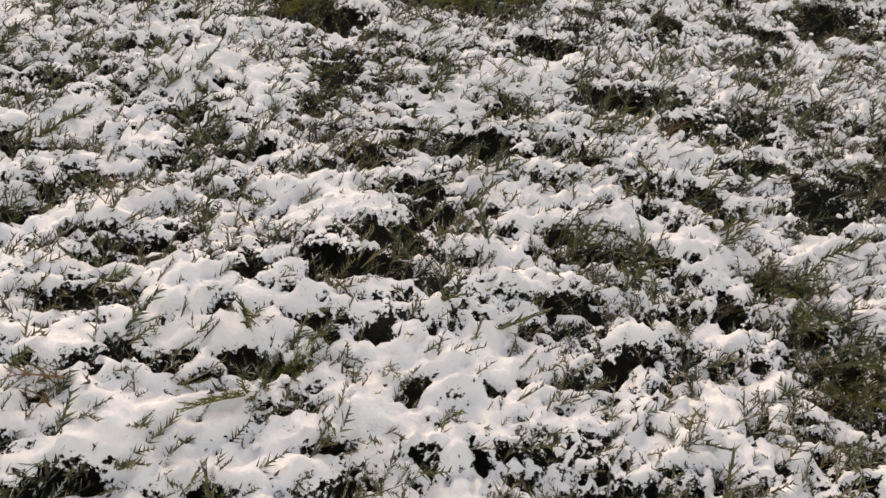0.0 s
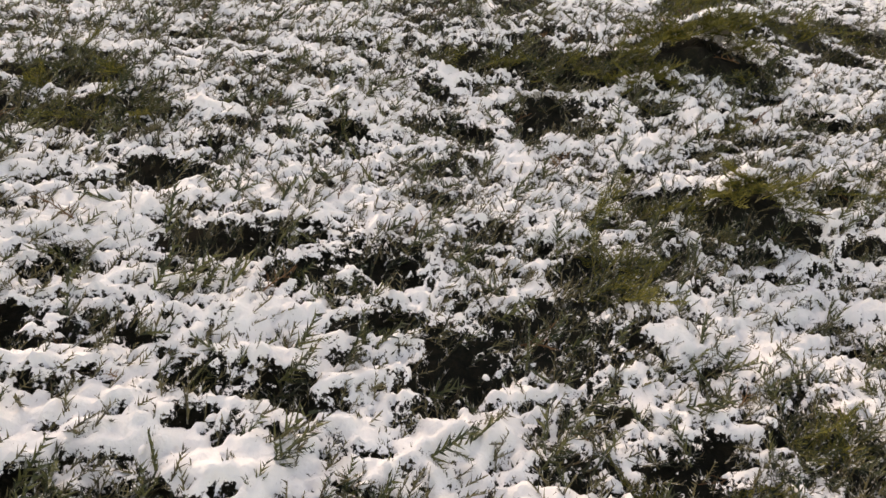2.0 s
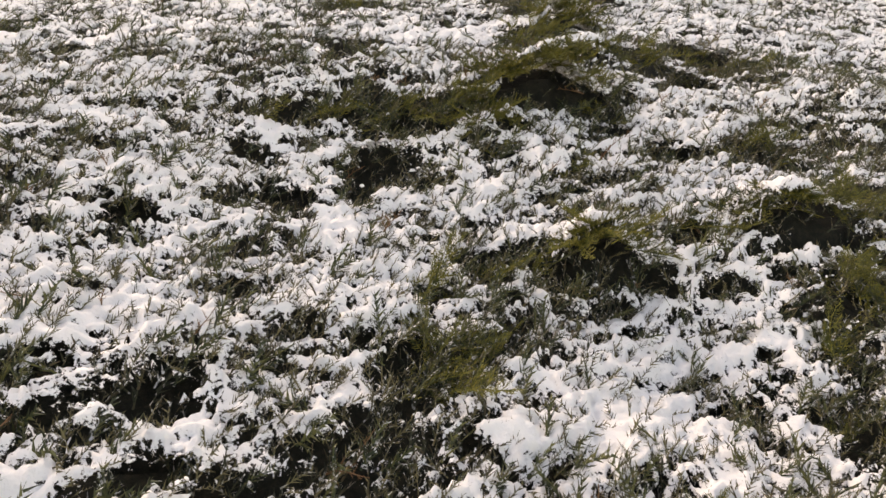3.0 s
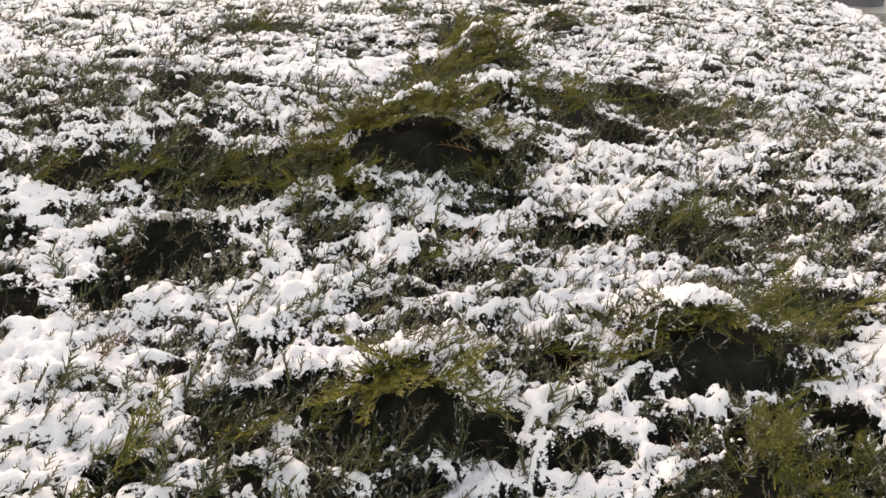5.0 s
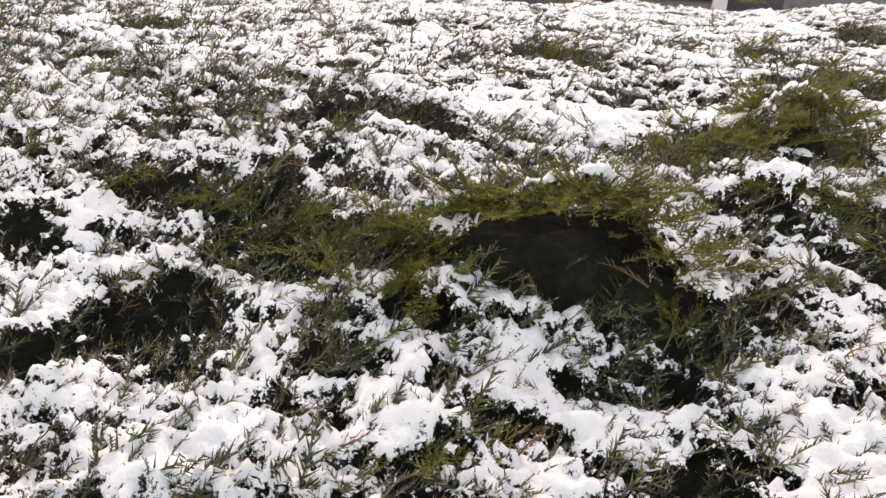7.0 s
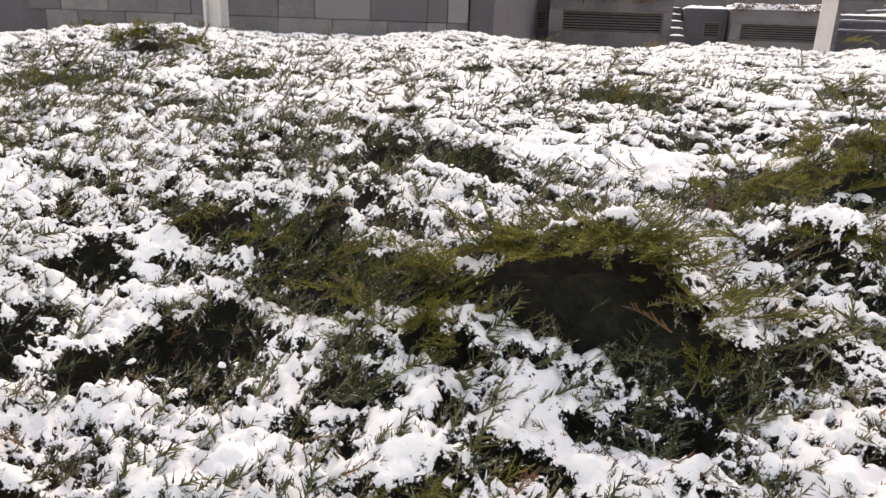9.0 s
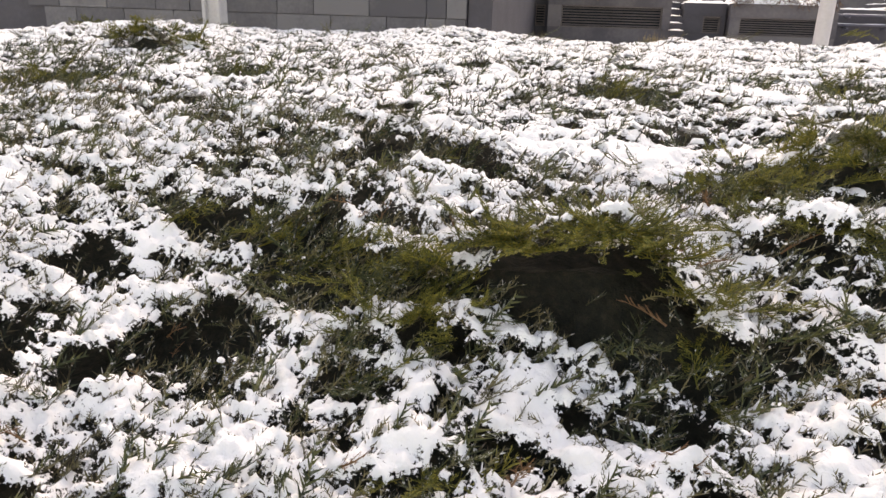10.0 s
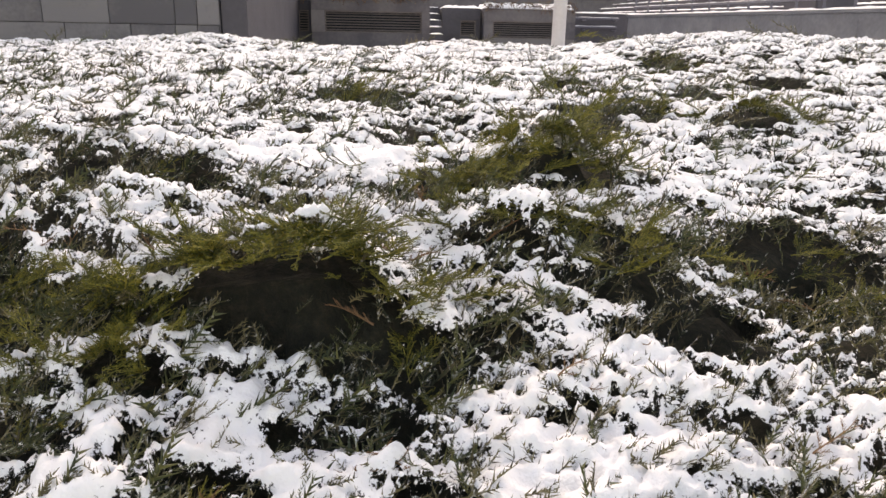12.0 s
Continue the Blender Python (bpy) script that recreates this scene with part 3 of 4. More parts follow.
def outlined(gx, gy, z, c):
    """The cells of a grid where c > 0, cut along the line c = 0, with a low rounded rim hanging from that line."""
    rows, cols = gx.shape
    full = np.stack([gx.ravel(), gy.ravel(), z.ravel()], -1)
    idx = np.arange(gx.size).reshape(gx.shape)
    f = c.ravel() + 0.22
    into = f > 0
    corner = np.stack([idx[:-1, :-1].ravel(), idx[:-1, 1:].ravel(), idx[1:, 1:].ravel(), idx[1:, :-1].ravel()], -1)
    inside = into[corner]
    whole = inside.all(1)
    quads = corner[whole]
    mixed = corner[inside.any(1) & ~whole]
    ins = into[mixed]
    verts, made, tris, rim = [full], {}, [], []
    extra = []

    def cut(p, q):
        key = (p, q) if p < q else (q, p)
        if key not in made:
            k = f[p] / (f[p] - f[q])
            made[key] = len(full) + len(extra)
            extra.append(full[p] + k * (full[q] - full[p]))
        return made[key]

    for four, flags in zip(mixed.tolist(), ins.tolist()):
        ring, line = [], []
        for k in range(4):
            p, q = four[k], four[(k + 1) % 4]
            if flags[k]:
                ring.append(p)
            if flags[k] != flags[(k + 1) % 4]:
                v = cut(p, q)
                ring.append(v)
                line.append((v, flags[k]))
        for k in range(1, len(ring) - 1):
            tris.append((ring[0], ring[k], ring[k + 1]))
        for k in range(0, len(line) - 1, 2):
            u, v = line[k], line[k + 1]
            rim.append((u[0], v[0]) if u[1] else (v[0], u[0]))
    top = np.concatenate([full, np.array(extra).reshape(-1, 3)])
    edge = sorted({v for pair in rim for v in pair})
    below = {v: len(top) + n for n, v in enumerate(edge)}
    low = top[edge] - (0, 0, 0.009)
    depth = np.concatenate([c.ravel(), np.full(len(extra), -0.22), np.full(len(low), -0.35)])
    skirt = [(a, below[a], below[b], b) for a, b in rim]
    every = np.concatenate([top, low])
    faces = [quads, np.array(skirt, int).reshape(-1, 4)]
    used = np.unique(np.concatenate([q.ravel() for q in faces] + [np.array(tris, int).ravel()]))
    back = np.full(len(every), -1)
    back[used] = np.arange(len(used))
    return every[used], back[np.concatenate(faces)], back[np.array(tris, int).reshape(-1, 3)], depth[used]


stems = np.array([r[0][:2] for r in near_tips])
pieces = [
    snow_sheet(-1.0, 3.3, 0.44, 2.4, 0.0072, fine, stems),
    snow_sheet(-1.4, 3.6, 2.4, 3.5, 0.0072, fine, stems),
    snow_sheet(-1.42, -1.0, 0.44, 2.4, 0.02, fine, stems),
    snow_sheet(-2.2, 4.8, 3.5, 4.8, 0.0125, lambda x, y: x < 9, np.array([r[0][:2] for r in far_tips])),
    snow_sheet(-3.2, 6.0, 4.8, 7.4, 0.017, lambda x, y: x < 9, np.array([r[0][:2] for r in far_tips])),
    snow_sheet(-3.2, 6.0, 3.5, 4.8, 0.03, lambda x, y: (x < -2.2) | (x > 4.8), []),
    snow_sheet(-3.2, 6.0, -0.5, 3.52, 0.03, lambda x, y: ~fine(x, y), []),
]
# rounded lumps along the edges of the sheet and on its top, and crumbs caught on bare foliage
ROUND = 7
dome = [(0.0, 0.0, 1.0)] + [(math.cos(a) * r, math.sin(a) * r, h) for r, h in ((0.72, 0.62), (0.95, -0.25)) for a in np.arange(ROUND) * 2 * math.pi / ROUND]
dome_q = np.array([[1 + j * ROUND + k, 1 + j * ROUND + (k + 1) % ROUND, 1 + (j + 1) * ROUND + (k + 1) % ROUND, 1 + (j + 1) * ROUND + k] for j in range(1) for k in range(ROUND)])[:, ::-1]
dome_t = np.array([[0, 1 + k, 1 + (k + 1) % ROUND] for k in range(ROUND)])
crumb_v, crumb_q, crumb_t = [], [], []


def lump(x, y, z, r):
    n = len(dome) * len(crumb_v)
    turn = rng.uniform(0, 6.3)
    d = np.array(dome) * (1 + rng.uniform(-0.16, 0.16, (len(dome), 1))) * (r * rng.uniform(0.9, 1.6), r * rng.uniform(0.8, 1.1), r * rng.uniform(0.5, 0.8))
    co, si = math.cos(turn), math.sin(turn)
    crumb_v.append(np.stack([x + co * d[:, 0] - si * d[:, 1], y + si * d[:, 0] + co * d[:, 1], z + d[:, 2]], -1))
    crumb_q.append(dome_q + n)
    crumb_t.append(dome_t + n)


for n, area, r0, r1 in ((NEAR_LUMPS, (-1.4, 3.6, 0.44, 3.5), 0.003, 0.008), (FAR_LUMPS, (-3.1, 5.9, 3.5, 7.3), 0.010, 0.026)):
    x, y = scatter(n, *area)
    c = cover(x, y)
    on = (fine(x, y) | (y > 3.5)) & (rng.random(n) < np.where(c > 0.5, 0.12, np.where(c > 0.0, 0.6, 0.0)))
    top = lie(x, y) + lumps(x, y) + thick(c) - 0.002 - np.where(c < -0.05, 0.012, 0.0)
    for a, b, h, q in zip(x[on], y[on], top[on], c[on]):
        r = (r0 + (r1 - r0) * rng.random() ** 1.5) * (1.0 if q > -0.05 else 0.6)
        lump(a, b, h - 0.3 * r, r)
quads, tris, count, count_crumbs = [], [], 0, len(dome) * len(crumb_v)
for v, q, t, _ in pieces:
    quads.append(q + count)
    tris.append(t + count)
    count += len(v)
quads.append(np.concatenate(crumb_q) + count)
tris.append(np.concatenate(crumb_t) + count)
snow = new("snow_cover", arrays("snow_cover", np.concatenate([p[0] for p in pieces] + crumb_v), [np.concatenate(quads), np.concatenate(tris)], snow_bed_mat, True))
snow.data.attributes.new("depth", "FLOAT", "POINT").data.foreach_set("value", np.concatenate([p[3] for p in pieces] + [np.ones(count_crumbs)]).astype(np.float32))
tagged(snow, "fresh white lumpy snow lying on low juniper foliage", "snow", kind="stuff")


def lay(mesh, x, y, z, turn, rise, roll=0.0, size=1.0):
    """A spray as a part of the shrub it grows on. turn: where it points; rise: degrees upwards."""
    root = shrubs[owner(x, y)]
    ob = new("spray", mesh)
    ob.parent = root
    ob.matrix_local = Matrix.Translation(-root.location) @ pose(x, y, z, 0, 0, turn) @ pose(0, 0, 0, roll, -rise, 0) @ Matrix.Scale(size, 4)
    return ob


# sprays over the bed, thicker where the foliage lies bare; some lie on the snow
x, y = scatter(1350, -1.4, 3.6, 0.44, 3.6)
c = cover(x, y)
z = crown(x, y) + np.where(c > 0, thick(c) - 0.006, -0.018)
for a, b, h, q in zip(x, y, z, c):
    if fine(a, b) and most(a, b, GAPS) < 0.35 and most(a, b, SHADY) < 0.4 and rng.random() < (0.20 if q > 0 else 0.42):
        kind = SPRAYS[rng.integers(5)] if rng.random() < 0.55 else PLAIN[rng.integers(5)]
        lay(kind, a, b, h, rng.normal(15, 75), rng.uniform(0, 28 if q > 0 else 40), rng.uniform(-30, 30), rng.uniform(0.25, 0.5) if q > 0 else rng.uniform(0.35, 0.7))
x, y = scatter(750, -3.0, 5.6, 3.5, 7.25)
c = cover(x, y)
z = crown(x, y) + np.where(c > 0, thick(c) - 0.006, -0.02)
for a, b, h, q in zip(x, y, z, c):
    if rng.random() < (0.55 if q > 0 else 0.9):
        lay(PLAIN[rng.integers(5)], a, b, h, rng.normal(15, 80), rng.uniform(-5, 30), rng.uniform(-30, 30), rng.uniform(0.45, 0.95))
for cx, cy, a, b, turn in BARE:
    for k in range(int(5 + 700 * a * b)):
        u, v = rng.normal(0, 0.5, 2)
        px, py = cx + a * u * math.cos(radians(turn)) - b * v * math.sin(radians(turn)), cy + a * u * math.sin(radians(turn)) + b * v * math.cos(radians(turn))
        if max(most(px, py, GAPS), most(px, py, SHADY)) > 0.4:
            continue
        lay(GREENER[rng.integers(4)] if rng.random() < 0.5 else SPRAYS[rng.integers(5)], px, py, float(crown(px, py)) - 0.02, rng.normal(-10, 70), rng.uniform(5, 40), rng.uniform(-30, 30), rng.uniform(0.4, 0.75))
for cx, cy, a, b, turn in TUFTS:
    for k in range(15):
        u, v = rng.normal(0, 0.45, 2)
        px, py = cx + a * u * math.cos(radians(turn)), cy + b * v + a * u * math.sin(radians(turn))
        lay(GREENER[rng.integers(4)], px, py, float(lie(px, py) + lumps(px, py)) + rng.uniform(0.0, 0.05), rng.normal(0, 70), rng.uniform(5, 45), rng.uniform(-30, 30), rng.uniform(0.45, 0.9) * min(max(a * 7.0, 0.4), 0.8))

# crests: sprays arching out from the top over the steep side
for cx, cy, wide, deep, h, turn in RIDGES:
    c, q = math.cos(radians(turn)), math.sin(radians(turn))
    for k in range(int(10 + 230 * wide)):
        u, v = wide * rng.uniform(-1.1, 1.1), rng.uniform(-0.01, 0.09)
        px, py = cx + u * c - v * q, cy + u * q + v * c
        kind = GREENER[rng.integers(4)] if rng.random() < 0.85 else SPRAYS[rng.integers(5)]
        lay(kind, px, py, float(lie(px, py)) - 0.02, rng.normal(-60, 70) + 50 * u / wide, rng.uniform(0, 40), rng.uniform(-30, 30), rng.uniform(0.35, 0.75) * min(max(h * 9.0, 0.8), 1.15))

# a few dead sprays and bare pale twigs
RUSTY = [spray(70 + k, s, 7, rusty, SMALL) for k, s in enumerate((0.08, 0.10, 0.07))]
x, y = scatter(150, -1.2, 3.0, 0.6, 3.8)
for a, b in zip(x, y):
    if fine(a, b):
        c = float(cover(a, b))
        lay(RUSTY[rng.integers(3)], a, b, float(crown(a, b)) + (float(thick(c)) if c > 0 else 0.0) - 0.004, rng.uniform(0, 360), rng.uniform(5, 60), rng.uniform(-40, 40), rng.uniform(0.5, 1.0))

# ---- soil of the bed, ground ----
# sheet follows gaps and hollows; shade there is painted into its colour
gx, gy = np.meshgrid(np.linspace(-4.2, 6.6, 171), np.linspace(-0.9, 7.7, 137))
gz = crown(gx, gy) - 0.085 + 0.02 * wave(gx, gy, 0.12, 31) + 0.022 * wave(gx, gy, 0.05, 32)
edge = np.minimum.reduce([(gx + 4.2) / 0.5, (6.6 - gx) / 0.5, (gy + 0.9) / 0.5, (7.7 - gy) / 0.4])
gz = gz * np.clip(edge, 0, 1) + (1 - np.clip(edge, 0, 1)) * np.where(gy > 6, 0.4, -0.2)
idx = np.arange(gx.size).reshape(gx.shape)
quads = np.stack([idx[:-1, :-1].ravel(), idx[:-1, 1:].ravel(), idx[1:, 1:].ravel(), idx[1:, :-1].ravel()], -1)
tagged(new("planting_soil", arrays("planting_soil", np.stack([gx.ravel(), gy.ravel(), gz.ravel()], -1), quads, shade_duff, True)), "needle litter and soil under the juniper, darkened to stand in for shade", "soil", kind="structure")


# ---- ground and what stands behind the bed ----
BACK = Matrix.Translation((2.24, 1.78, 0.53)) @ Matrix.Rotation(radians(16.1), 4, "Z")
TERRACE = 0.62
granite = mottled(material("granite", 0.55, bump=0.15, bump_scale=120.0, spec=0.4), [(0.075, 0.072, 0.084), (0.105, 0.100, 0.112), (0.150, 0.145, 0.155)], 3.0, "object", spread=0.3)
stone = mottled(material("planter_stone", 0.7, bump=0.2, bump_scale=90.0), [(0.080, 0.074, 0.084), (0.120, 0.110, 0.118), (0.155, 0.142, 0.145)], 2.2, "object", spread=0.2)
# darker planter stone, shade painted in for recessed sides; also dark walls, steps
shade_stone = mottled(material("stone_dark_and_shaded", 0.7, bump=0.2, bump_scale=90.0), [(0.055, 0.052, 0.062), (0.085, 0.080, 0.092)], 2.5)
parapet_stone = mottled(material("parapet_stone", 0.65, bump=0.1, bump_scale=60.0), [(0.088, 0.093, 0.108), (0.125, 0.130, 0.146), (0.17, 0.175, 0.19)], 2.6)
louvre = mottled(material("louvre_metal", 0.5, metal=0.4), [(0.10, 0.085, 0.085), (0.15, 0.13, 0.13)], 6.0)
# near black, stands in for the unlit space behind the slats
black = mottled(material("vent_inside_shade", 0.9), [(0.012, 0.012, 0.012), (0.02, 0.02, 0.02)], 5.0)
paint = mottled(material("pale_paint", 0.45, bump=0.05, bump_scale=40.0), [(0.42, 0.41, 0.42), (0.55, 0.54, 0.55)], 4.0)
iron = mottled(material("rail_paint", 0.5, metal=0.3), [(0.10, 0.10, 0.13), (0.16, 0.16, 0.19)], 6.0)
straw = mottled(material("straw", 0.8), [(0.20, 0.14, 0.07), (0.36, 0.27, 0.15)], 9.0, "island")
withered = mottled(material("withered_leaves", 0.8), [(0.06, 0.030, 0.022), (0.13, 0.07, 0.045), (0.22, 0.15, 0.10)], 7.0, "island")
mark_dark = mottled(material("dark_mark", 0.6), [(0.09, 0.09, 0.11), (0.14, 0.13, 0.14)], 20.0)

steps = [-160, -60, -25, -12, -6, -3, 0, 2, 4, 5, 5.6, 6.5, 9, 12, 16, 24, 40, 80, 160]
wide = [-160, -60, -30, -15, -8, -4, 0, 4, 8, 15, 30, 60, 160]
gv = [(u, d, (TERRACE + 0.54) * min(max((d - 2.0) / 4.0, 0), 1) - 0.54 + 0.012 * math.sin(3 * u + 2 * d) - 0.01) for d in steps for u in wide]
gq = [(j * len(wide) + i, j * len(wide) + i + 1, (j + 1) * len(wide) + i + 1, (j + 1) * len(wide) + i) for j in range(len(steps) - 1) for i in range(len(wide) - 1)]
ground = new("ground", arrays("ground", gv, np.array(gq), snow_mat, True))
ground.matrix_world = BACK
tagged(ground, "snow-covered paved ground round the planting bed", "ground", kind="structure")


def thing(name, label, category, group="", kind=""):
    ob = new(name)
    ob.matrix_world = BACK
    return tagged(ob, label, category, group, kind)


def slab(name, lo, hi, mat, parent, bevel=0.006, label=""):
    return part(name, (box(bmesh.new(), lo, hi, bevel), mat), parent, label)


def crust(name, x0, x1, y0, y1, z, high, parent, seed, label="lumpy snow"):
    """A lumpy ridge of snow on top of something."""
    nx, ny = max(4, int((x1 - x0) / 0.06)), max(3, int((y1 - y0) / 0.05))
    gx, gy = np.meshgrid(np.linspace(x0, x1, nx + 1), np.linspace(y0, y1, ny + 1))
    s = np.minimum(np.minimum(gx - x0, x1 - gx) / 0.05, np.minimum(gy - y0, y1 - gy) / 0.04)
    gz = z + high * np.sqrt(np.clip(s, 0, 1)) * (0.7 + 0.5 * wave(gx, gy, 0.11, seed))
    idx = np.arange(gx.size).reshape(gx.shape)
    q = np.stack([idx[:-1, :-1].ravel(), idx[:-1, 1:].ravel(), idx[1:, 1:].ravel(), idx[1:, :-1].ravel()], -1)
    return part(name, arrays(name, np.stack([gx.ravel(), gy.ravel(), gz.ravel()], -1), q, snow_mat, True), parent, label)


def vent(parent, x0, x1, z0, z1, front, n):
    """A louvred grille: near-black slab painted as the unlit inside, frame, slanting slats."""
    v = slab("vent", (x0, front + 0.05, z0), (x1, front + 0.09, z1), black, parent, 0.0, "dark louvred ventilation grille")
    t = 0.022
    for lo, hi in (((x0 - t, z0 - t), (x1 + t, z0)), ((x0 - t, z1), (x1 + t, z1 + t)), ((x0 - t, z0), (x0, z1)), ((x1, z0), (x1 + t, z1))):
        slab("frame", (lo[0], front - 0.008, lo[1]), (hi[0], front + 0.05, hi[1]), louvre, v, 0.003)
    pitch = (z1 - z0) / n
    for k in range(n):
        zc = z0 + (k + 0.5) * pitch
        bm = box(bmesh.new(), (x0, front + 0.004, zc - 0.30 * pitch), (x1, front + 0.012, zc + 0.20 * pitch), 0.0)
        bmesh.ops.rotate(bm, cent=(0, front + 0.01, zc), matrix=Matrix.Rotation(radians(-32), 3, "X"), verts=bm.verts)
        part("slat", (bm, louvre), v)


def opening_front(parent, x0, x1, z0, z1, front, back, hole, mat):
    """A stone front with an opening: four pieces round the hole, set end to end."""
    a, b, c, d = hole
    slab("front_panel", (x0, front, z0), (x1, back, c), mat, parent)
    slab("front_panel", (x0, front, d), (x1, back, z1), mat, parent)
    slab("pilaster", (x0, front - 0.02, c), (a, back, d), mat, parent)
    slab("pilaster", (b, front - 0.02, c), (x1, back, d), mat, parent)


def withered_fringe(parent, x0, x1, front, z, n, seed):
    """Hanging withered stems and leaves over an edge."""
    g = np.random.default_rng(seed)
    rows = []
    for _ in range(n):
        o = np.array([g.uniform(x0, x1), front - g.uniform(0.0, 0.05), z + g.uniform(-0.02, 0.08)])
        rows.append((o, np.array([g.normal(0, 0.6), -0.4, g.uniform(-1.2, 0.6)]), g.uniform(-1, 1), g.uniform(0.05, 0.16)))
    v, f = gather(SMALL, rows)
    part("withered_growth", arrays("withered_growth", v, f, withered), parent, "reddish brown withered trailing plants", "stuff")


p1 = thing("stone_planter", "grey stone planter with a louvred grille, snow and withered plants", "planter", "stone planters")
opening_front(p1, -0.93, 0.96, TERRACE - 0.02, 1.42, 12.0, 12.25, (-0.72, 0.83, 0.86, 1.19), stone)
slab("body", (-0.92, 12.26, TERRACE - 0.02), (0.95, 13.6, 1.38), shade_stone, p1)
vent(p1, -0.70, 0.81, 0.88, 1.17, 12.03, 7)
crust("snow_cap", -0.9, 0.93, 12.05, 13.5, 1.42, 0.08, p1, 51)
withered_fringe(p1, -0.6, 0.95, 12.0, 1.40, 160, 61)

p0 = thing("stone_planter", "recessed stone planter side, colour darkened as shade, with a narrow grille", "planter", "stone planters")
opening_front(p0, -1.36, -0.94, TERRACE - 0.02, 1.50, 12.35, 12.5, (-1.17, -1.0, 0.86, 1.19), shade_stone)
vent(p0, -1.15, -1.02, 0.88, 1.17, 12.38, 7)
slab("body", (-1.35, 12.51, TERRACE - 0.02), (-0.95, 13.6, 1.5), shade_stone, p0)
withered_fringe(p0, -1.3, -0.95, 12.35, 1.40, 40, 62)

p2 = thing("stone_planter", "grey stone planter with a louvred grille under snowy withered plants", "planter", "stone planters")
opening_front(p2, 1.98, 3.62, TERRACE - 0.02, 1.30, 13.0, 13.25, (2.14, 3.45, 0.80, 1.09), stone)
slab("body", (1.99, 13.26, TERRACE - 0.02), (3.61, 14.4, 1.27), shade_stone, p2)
vent(p2, 2.16, 3.43, 0.82, 1.07, 13.03, 7)
crust("snow_cap", 2.0, 3.6, 13.03, 14.3, 1.30, 0.10, p2, 52)
withered_fringe(p2, 2.0, 3.6, 13.0, 1.33, 200, 63)

p3 = thing("stone_planter", "recessed stone planter side, colour darkened as shade, with a small grille and snowy top", "planter", "stone planters")
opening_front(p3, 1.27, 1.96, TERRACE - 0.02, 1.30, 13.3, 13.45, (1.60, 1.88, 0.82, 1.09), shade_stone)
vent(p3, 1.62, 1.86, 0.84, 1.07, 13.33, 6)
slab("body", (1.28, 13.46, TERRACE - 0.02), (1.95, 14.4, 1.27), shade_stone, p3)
crust("snow_cap", 1.28, 1.95, 13.32, 14.3, 1.30, 0.05, p3, 53)

stair = thing("stone_stairs", "dark stone stairs with snow on the treads", "stairs", "stone stairs")
for k in range(6):
    slab("step", (0.98, 12.3 + 0.3 * k, TERRACE - 0.02), (1.26, 12.3 + 0.3 * (k + 1) + 0.02, TERRACE + 0.115 * (k + 1)), shade_stone, stair)
    crust("snow_on_step", 0.99, 1.25, 12.32 + 0.3 * k, 12.3 + 0.3 * (k + 1), TERRACE + 0.115 * (k + 1) + 0.001, 0.022, stair, 70 + k)
low_wall = thing("return_wall", "dark stone return wall with two snowy handrails", "wall")
slab("wall", (3.64, 15.2, TERRACE - 0.05), (5.7, 15.5, 1.30), shade_stone, low_wall)
crust("snow_cap", 3.66, 5.68, 15.2, 15.5, 1.30, 0.03, low_wall, 87)
for y, z in ((15.05, 1.03), (14.95, 1.20)):
    bm = bmesh.new()
    bmesh.ops.create_cone(bm, cap_ends=True, segments=10, radius1=0.02, radius2=0.02, depth=1.4, matrix=Matrix.Translation((4.35, y, z)) @ Matrix.Rotation(radians(90), 4, "Y"))
    rail_part = part("handrail", (bm, iron), low_wall)
    crust("snow_on_rail", 3.65, 5.05, y - 0.02, y + 0.02, z + 0.016, 0.02, low_wall, int(100 * z))
for x in (3.7, 4.35, 5.0):
    slab("bracket", (x - 0.015, 14.95, 0.95), (x + 0.015, 15.2, 0.98), iron, low_wall, 0.003)
    slab("bracket", (x - 0.015, 14.93, 1.15), (x + 0.015, 15.2, 1.18), iron, low_wall, 0.003)

# granite-clad wall on the far side, its slabs set in running bond
wall = thing("wall_granite", "dark grey granite-clad wall with pale stains", "wall", kind="structure")
slab("backing", (-11.0, 7.53, TERRACE - 0.05), (-1.41, 7.9, 2.6), shade_stone, wall, 0.01)
block_meshes = []
for w in (0.42, 0.62, 0.42 * 0.5):
    bm = box(bmesh.new(), (0.003, 0, 0.003), (w - 0.003, 0.03, 0.297), 0.003)
    me = bpy.data.meshes.new("slab")
    bm.to_mesh(me)
    bm.free()
    me.materials.append(granite)
    block_meshes.append((w, me))
g = np.random.default_rng(9)
for row in range(5):
    u = -6.4 - 0.21 * (row % 2)
    while u < -1.45:
        w, me = block_meshes[int(g.integers(2))]
        if u + w > -1.41:
            w, me = block_meshes[2]
            if u + w > -1.40:
                break
        ob = part("slab", me, wall)
        ob.location = (u, 7.50 + g.uniform(-0.003, 0.003), 0.645 + 0.30 * row)
        u += w
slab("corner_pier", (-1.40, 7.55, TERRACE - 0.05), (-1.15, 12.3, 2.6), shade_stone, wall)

post = thing("bollard_light", "pale painted square post with a recessed front panel", "post")
slab("shaft", (-3.485, 6.02, TERRACE - 0.02), (-3.345, 6.16, 2.3), paint, post, 0.008)
for x0 in (-3.50, -3.365):
    slab("flange", (x0, 5.985, TERRACE - 0.02), (x0 + 0.035, 6.02, 2.3), paint, post, 0.006)
bm = bmesh.new()
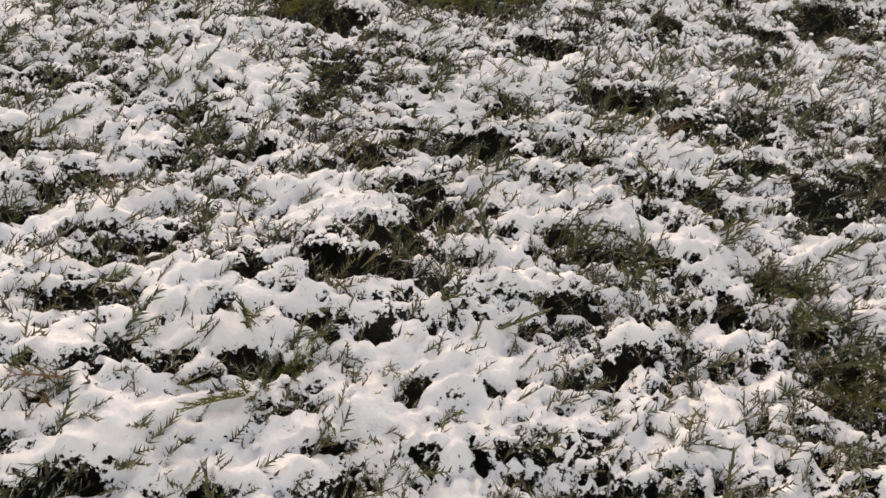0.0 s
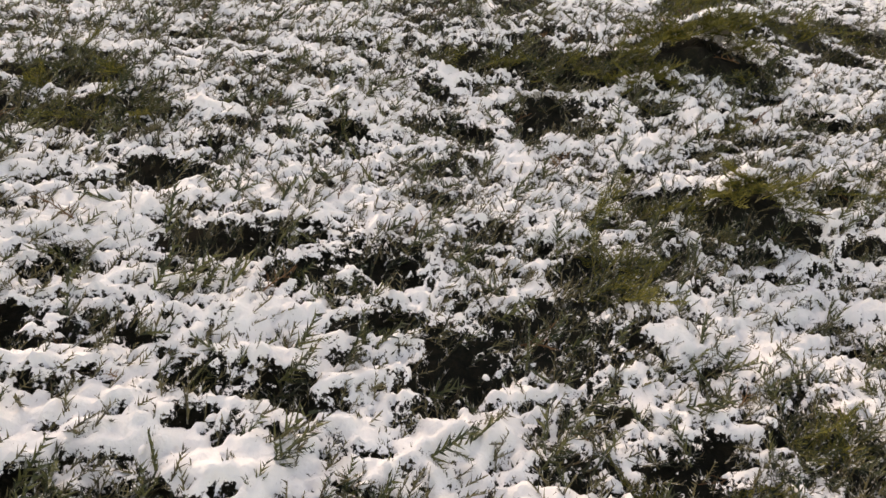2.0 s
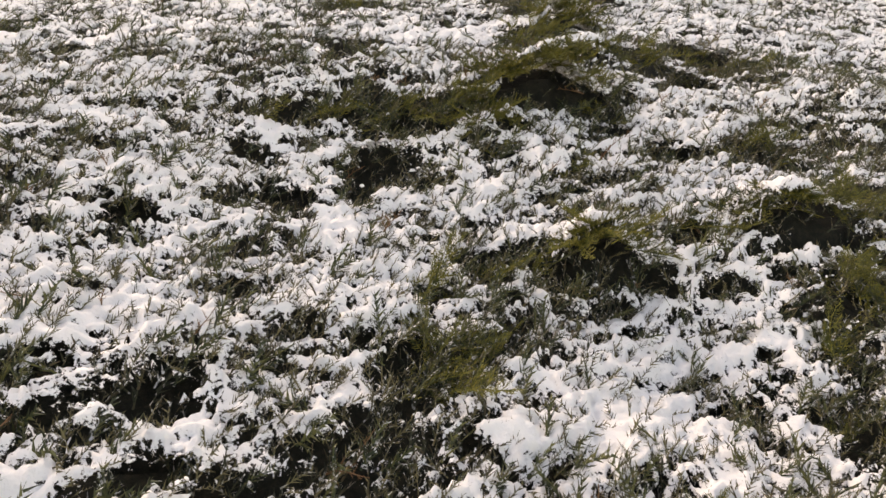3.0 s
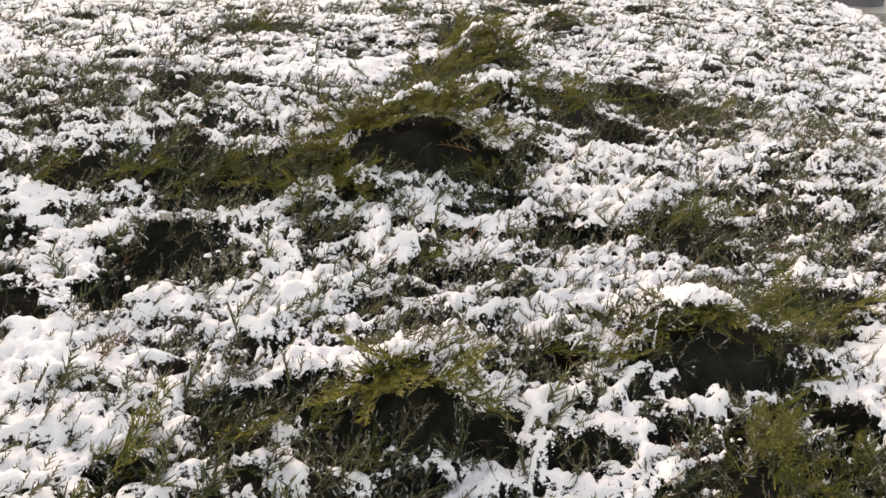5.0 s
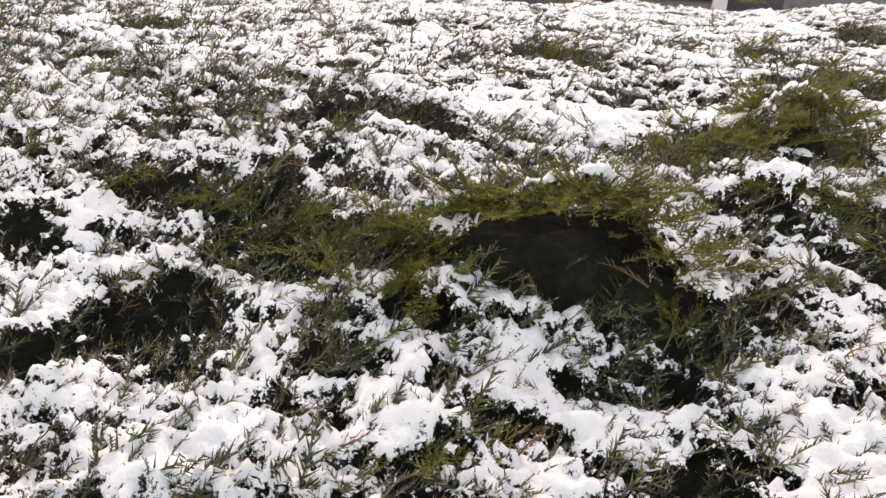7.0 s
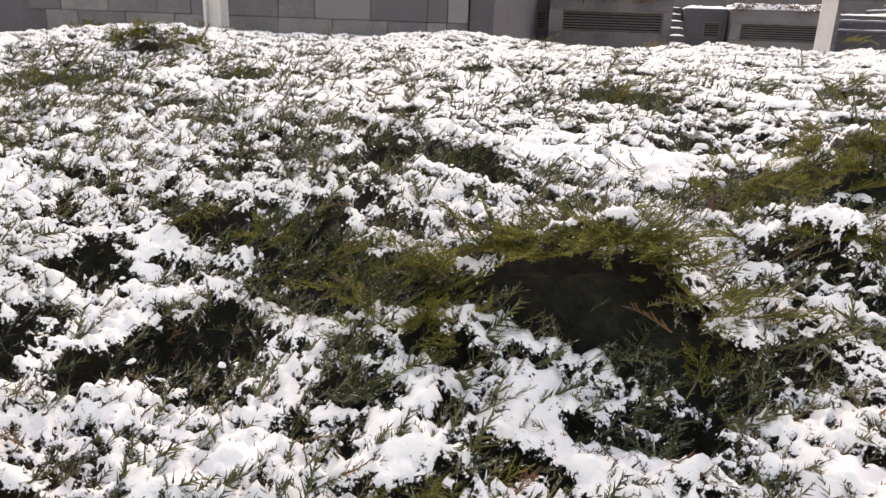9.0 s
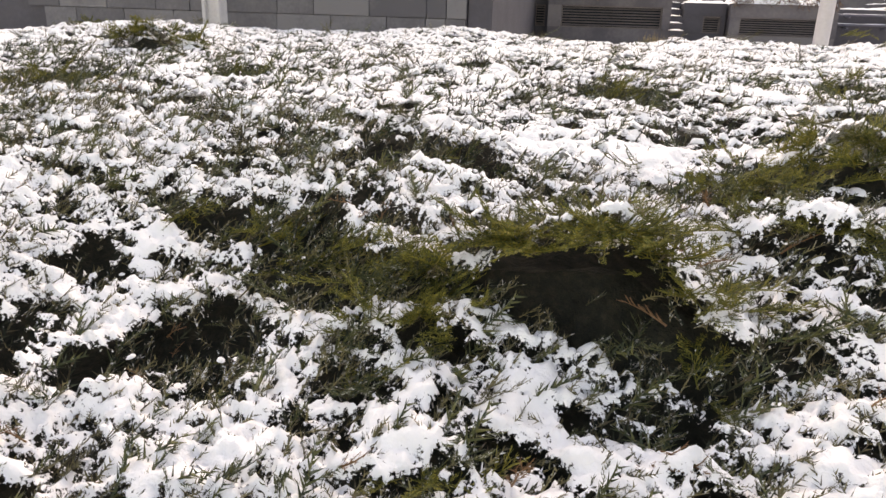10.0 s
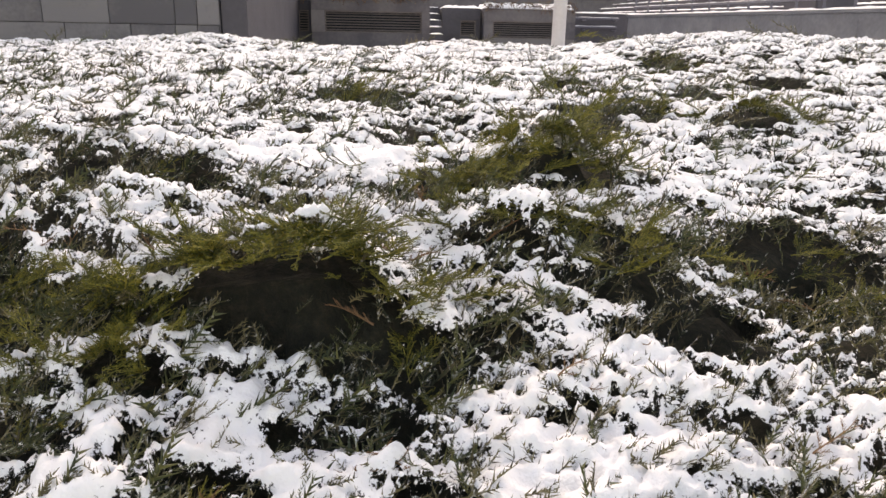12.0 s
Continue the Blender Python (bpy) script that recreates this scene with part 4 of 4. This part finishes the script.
vs = [bm.verts.new(c) for c in ((-3.452, 6.016, 1.285), (-3.415, 6.016, 1.262), (-3.378, 6.016, 1.285), (-3.378, 6.016, 1.268), (-3.415, 6.016, 1.240), (-3.452, 6.016, 1.268))]
bm.faces.new(vs)
bmesh.ops.solidify(bm, geom=list(bm.faces), thickness=0.004)
part("mark", (bm, mark_dark), post, "dark chevron mark")

bm = bmesh.new()
bmesh.ops.create_cone(bm, cap_ends=True, segments=24, radius1=0.074, radius2=0.066, depth=4.0, matrix=Matrix.Translation((2.10, 8.0, TERRACE + 2.0)))
for f in bm.faces:
    f.smooth = len(f.verts) == 4
pole = thing("flag_pole", "pale grey painted metal pole", "pole")
part("shaft", (bm, paint), pole)
bm = bmesh.new()
bmesh.ops.create_cone(bm, cap_ends=True, segments=24, radius1=0.13, radius2=0.10, depth=0.06, matrix=Matrix.Translation((2.10, 8.0, TERRACE + 0.02)))
part("base_plate", (bm, paint), pole)

# parapet with its railing, coming forward along the terrace
PAR = BACK @ Matrix.Translation((4.92, 14.0, 0)) @ Matrix.Rotation(radians(-84), 4, "Z")
parapet = thing("parapet_wall", "smooth grey stone parapet wall with snow on its coping", "wall")
parapet.matrix_world = PAR
LONG = 10.5
for k in range(7):
    slab("slab", (k * 1.5 + 0.001, 0, TERRACE - 0.05), (k * 1.5 + 1.499, 0.18, 1.22), parapet_stone, parapet, 0.001)
slab("coping", (-0.02, -0.02, 1.221), (LONG, 0.22, 1.262), parapet_stone, parapet)
crust("snow_cap", 0.0, LONG, -0.015, 0.21, 1.263, 0.03, parapet, 91)
rail = thing("railing", "grey metal railing with snow on its rails", "railing")
rail.matrix_world = PAR
for k in range(20):
    slab("post", (0.055 + 0.52 * k, 0.085, 1.262), (0.083 + 0.52 * k, 0.115, 2.15), iron, rail, 0.004)
for z in (1.40, 1.62, 1.84, 2.12):
    bm = bmesh.new()
    bmesh.ops.create_cone(bm, cap_ends=True, segments=10, radius1=0.018, radius2=0.018, depth=LONG, matrix=Matrix.Translation((LONG / 2, 0.10, z)) @ Matrix.Rotation(radians(90), 4, "Y"))
    part("rail", (bm, iron), rail)
    crust("snow_on_rail", 0.0, LONG, 0.085, 0.115, z + 0.014, 0.022, rail, int(z * 100))
terrace = thing("upper_terrace", "snow-covered raised terrace behind the railing", "terrace", kind="structure")
terrace.matrix_world = PAR
bm = bmesh.new()
for x0, x1, y0, y1, z0, z1 in ((0.02, 16.0, 0.24, 2.4, 1.15, 1.2), (-9.0, -1.7, -3.0, 2.4, 1.15, 1.2)):
    vs = [bm.verts.new(c) for c in ((x0, y0, z0), (x1, y0, z0), (x1, y1, z1), (x0, y1, z1), (x0, y0, 0.5), (x1, y0, 0.5), (x1, y1, 0.5), (x0, y1, 0.5))]
    for f in ((0, 1, 2, 3), (7, 6, 5, 4), (0, 4, 5, 1), (2, 6, 7, 3), (1, 5, 6, 2), (3, 7, 4, 0)):
        bm.faces.new([vs[q] for q in f])
part("bank", (bm, snow_mat), terrace)
flight = thing("terrace_steps", "long dark stone terrace steps with snow lying on the treads", "steps", "stone stairs")
flight.matrix_world = PAR
for k in range(11):
    y0, z1 = 2.4 + 0.42 * k, 1.32 + 0.145 * k
    slab("step", (-9.0, y0, z1 - 0.4), (16.0, y0 + 0.44, z1), shade_stone, flight, 0.01)
    for x in range(-9, 11, 5):
        crust("snow_on_step", x + 0.3 * wave(x, k, 1.7, 3), x + 4.7, y0 + 0.03, y0 + 0.40, z1 + 0.001, 0.035, flight, 200 + 7 * k + x)
for x, y, w, h in ((2.5, 1.5, 0.8, 0.12), (6.2, 1.6, 1.1, 0.1)):
    b = thing("planter_box", "dark low planter box with snow on top", "planter", "boxes on the terrace")
    b.matrix_world = PAR
    slab("body", (x, y, 1.2), (x + w, y + 0.7, 1.5 + h), shade_stone, b, 0.02)
    crust("snow_cap", x + 0.02, x + w - 0.02, y + 0.02, y + 0.68, 1.5 + h, 0.08, b, int(10 * x))

# far building, closing the view
house = thing("far_building", "dull grey building far beyond the terrace", "building")
slab("wall", (-30.0, 32.0, 0.3), (45.0, 36.0, 9.0), stone, house, 0.05)
for k in range(14):
    slab("window", (-28 + 5.2 * k, 31.96, 2.2), (-26 + 5.2 * k, 32.02, 4.2), shade_stone, house, 0.01, "dark window pane")

# dry grass
rows = []
for _ in range(90):
    o = np.array([0.74 + rng.normal(0, 0.11), 11.4 + rng.normal(0, 0.06), TERRACE - 0.01])
    rows.append((o, np.array([rng.normal(0, 0.35), rng.normal(0, 0.3), 1.0]), rng.uniform(-1, 1), rng.uniform(0.14, 0.26)))
v, f = gather([twig(np.random.default_rng(77), 1.0, 2, 0.012)], rows)
grass = new("dry_grass", arrays("dry_grass", v, f, straw))
grass.matrix_world = BACK
tagged(grass, "tuft of straw-coloured dry grass in the snow", "grass", kind="stuff")
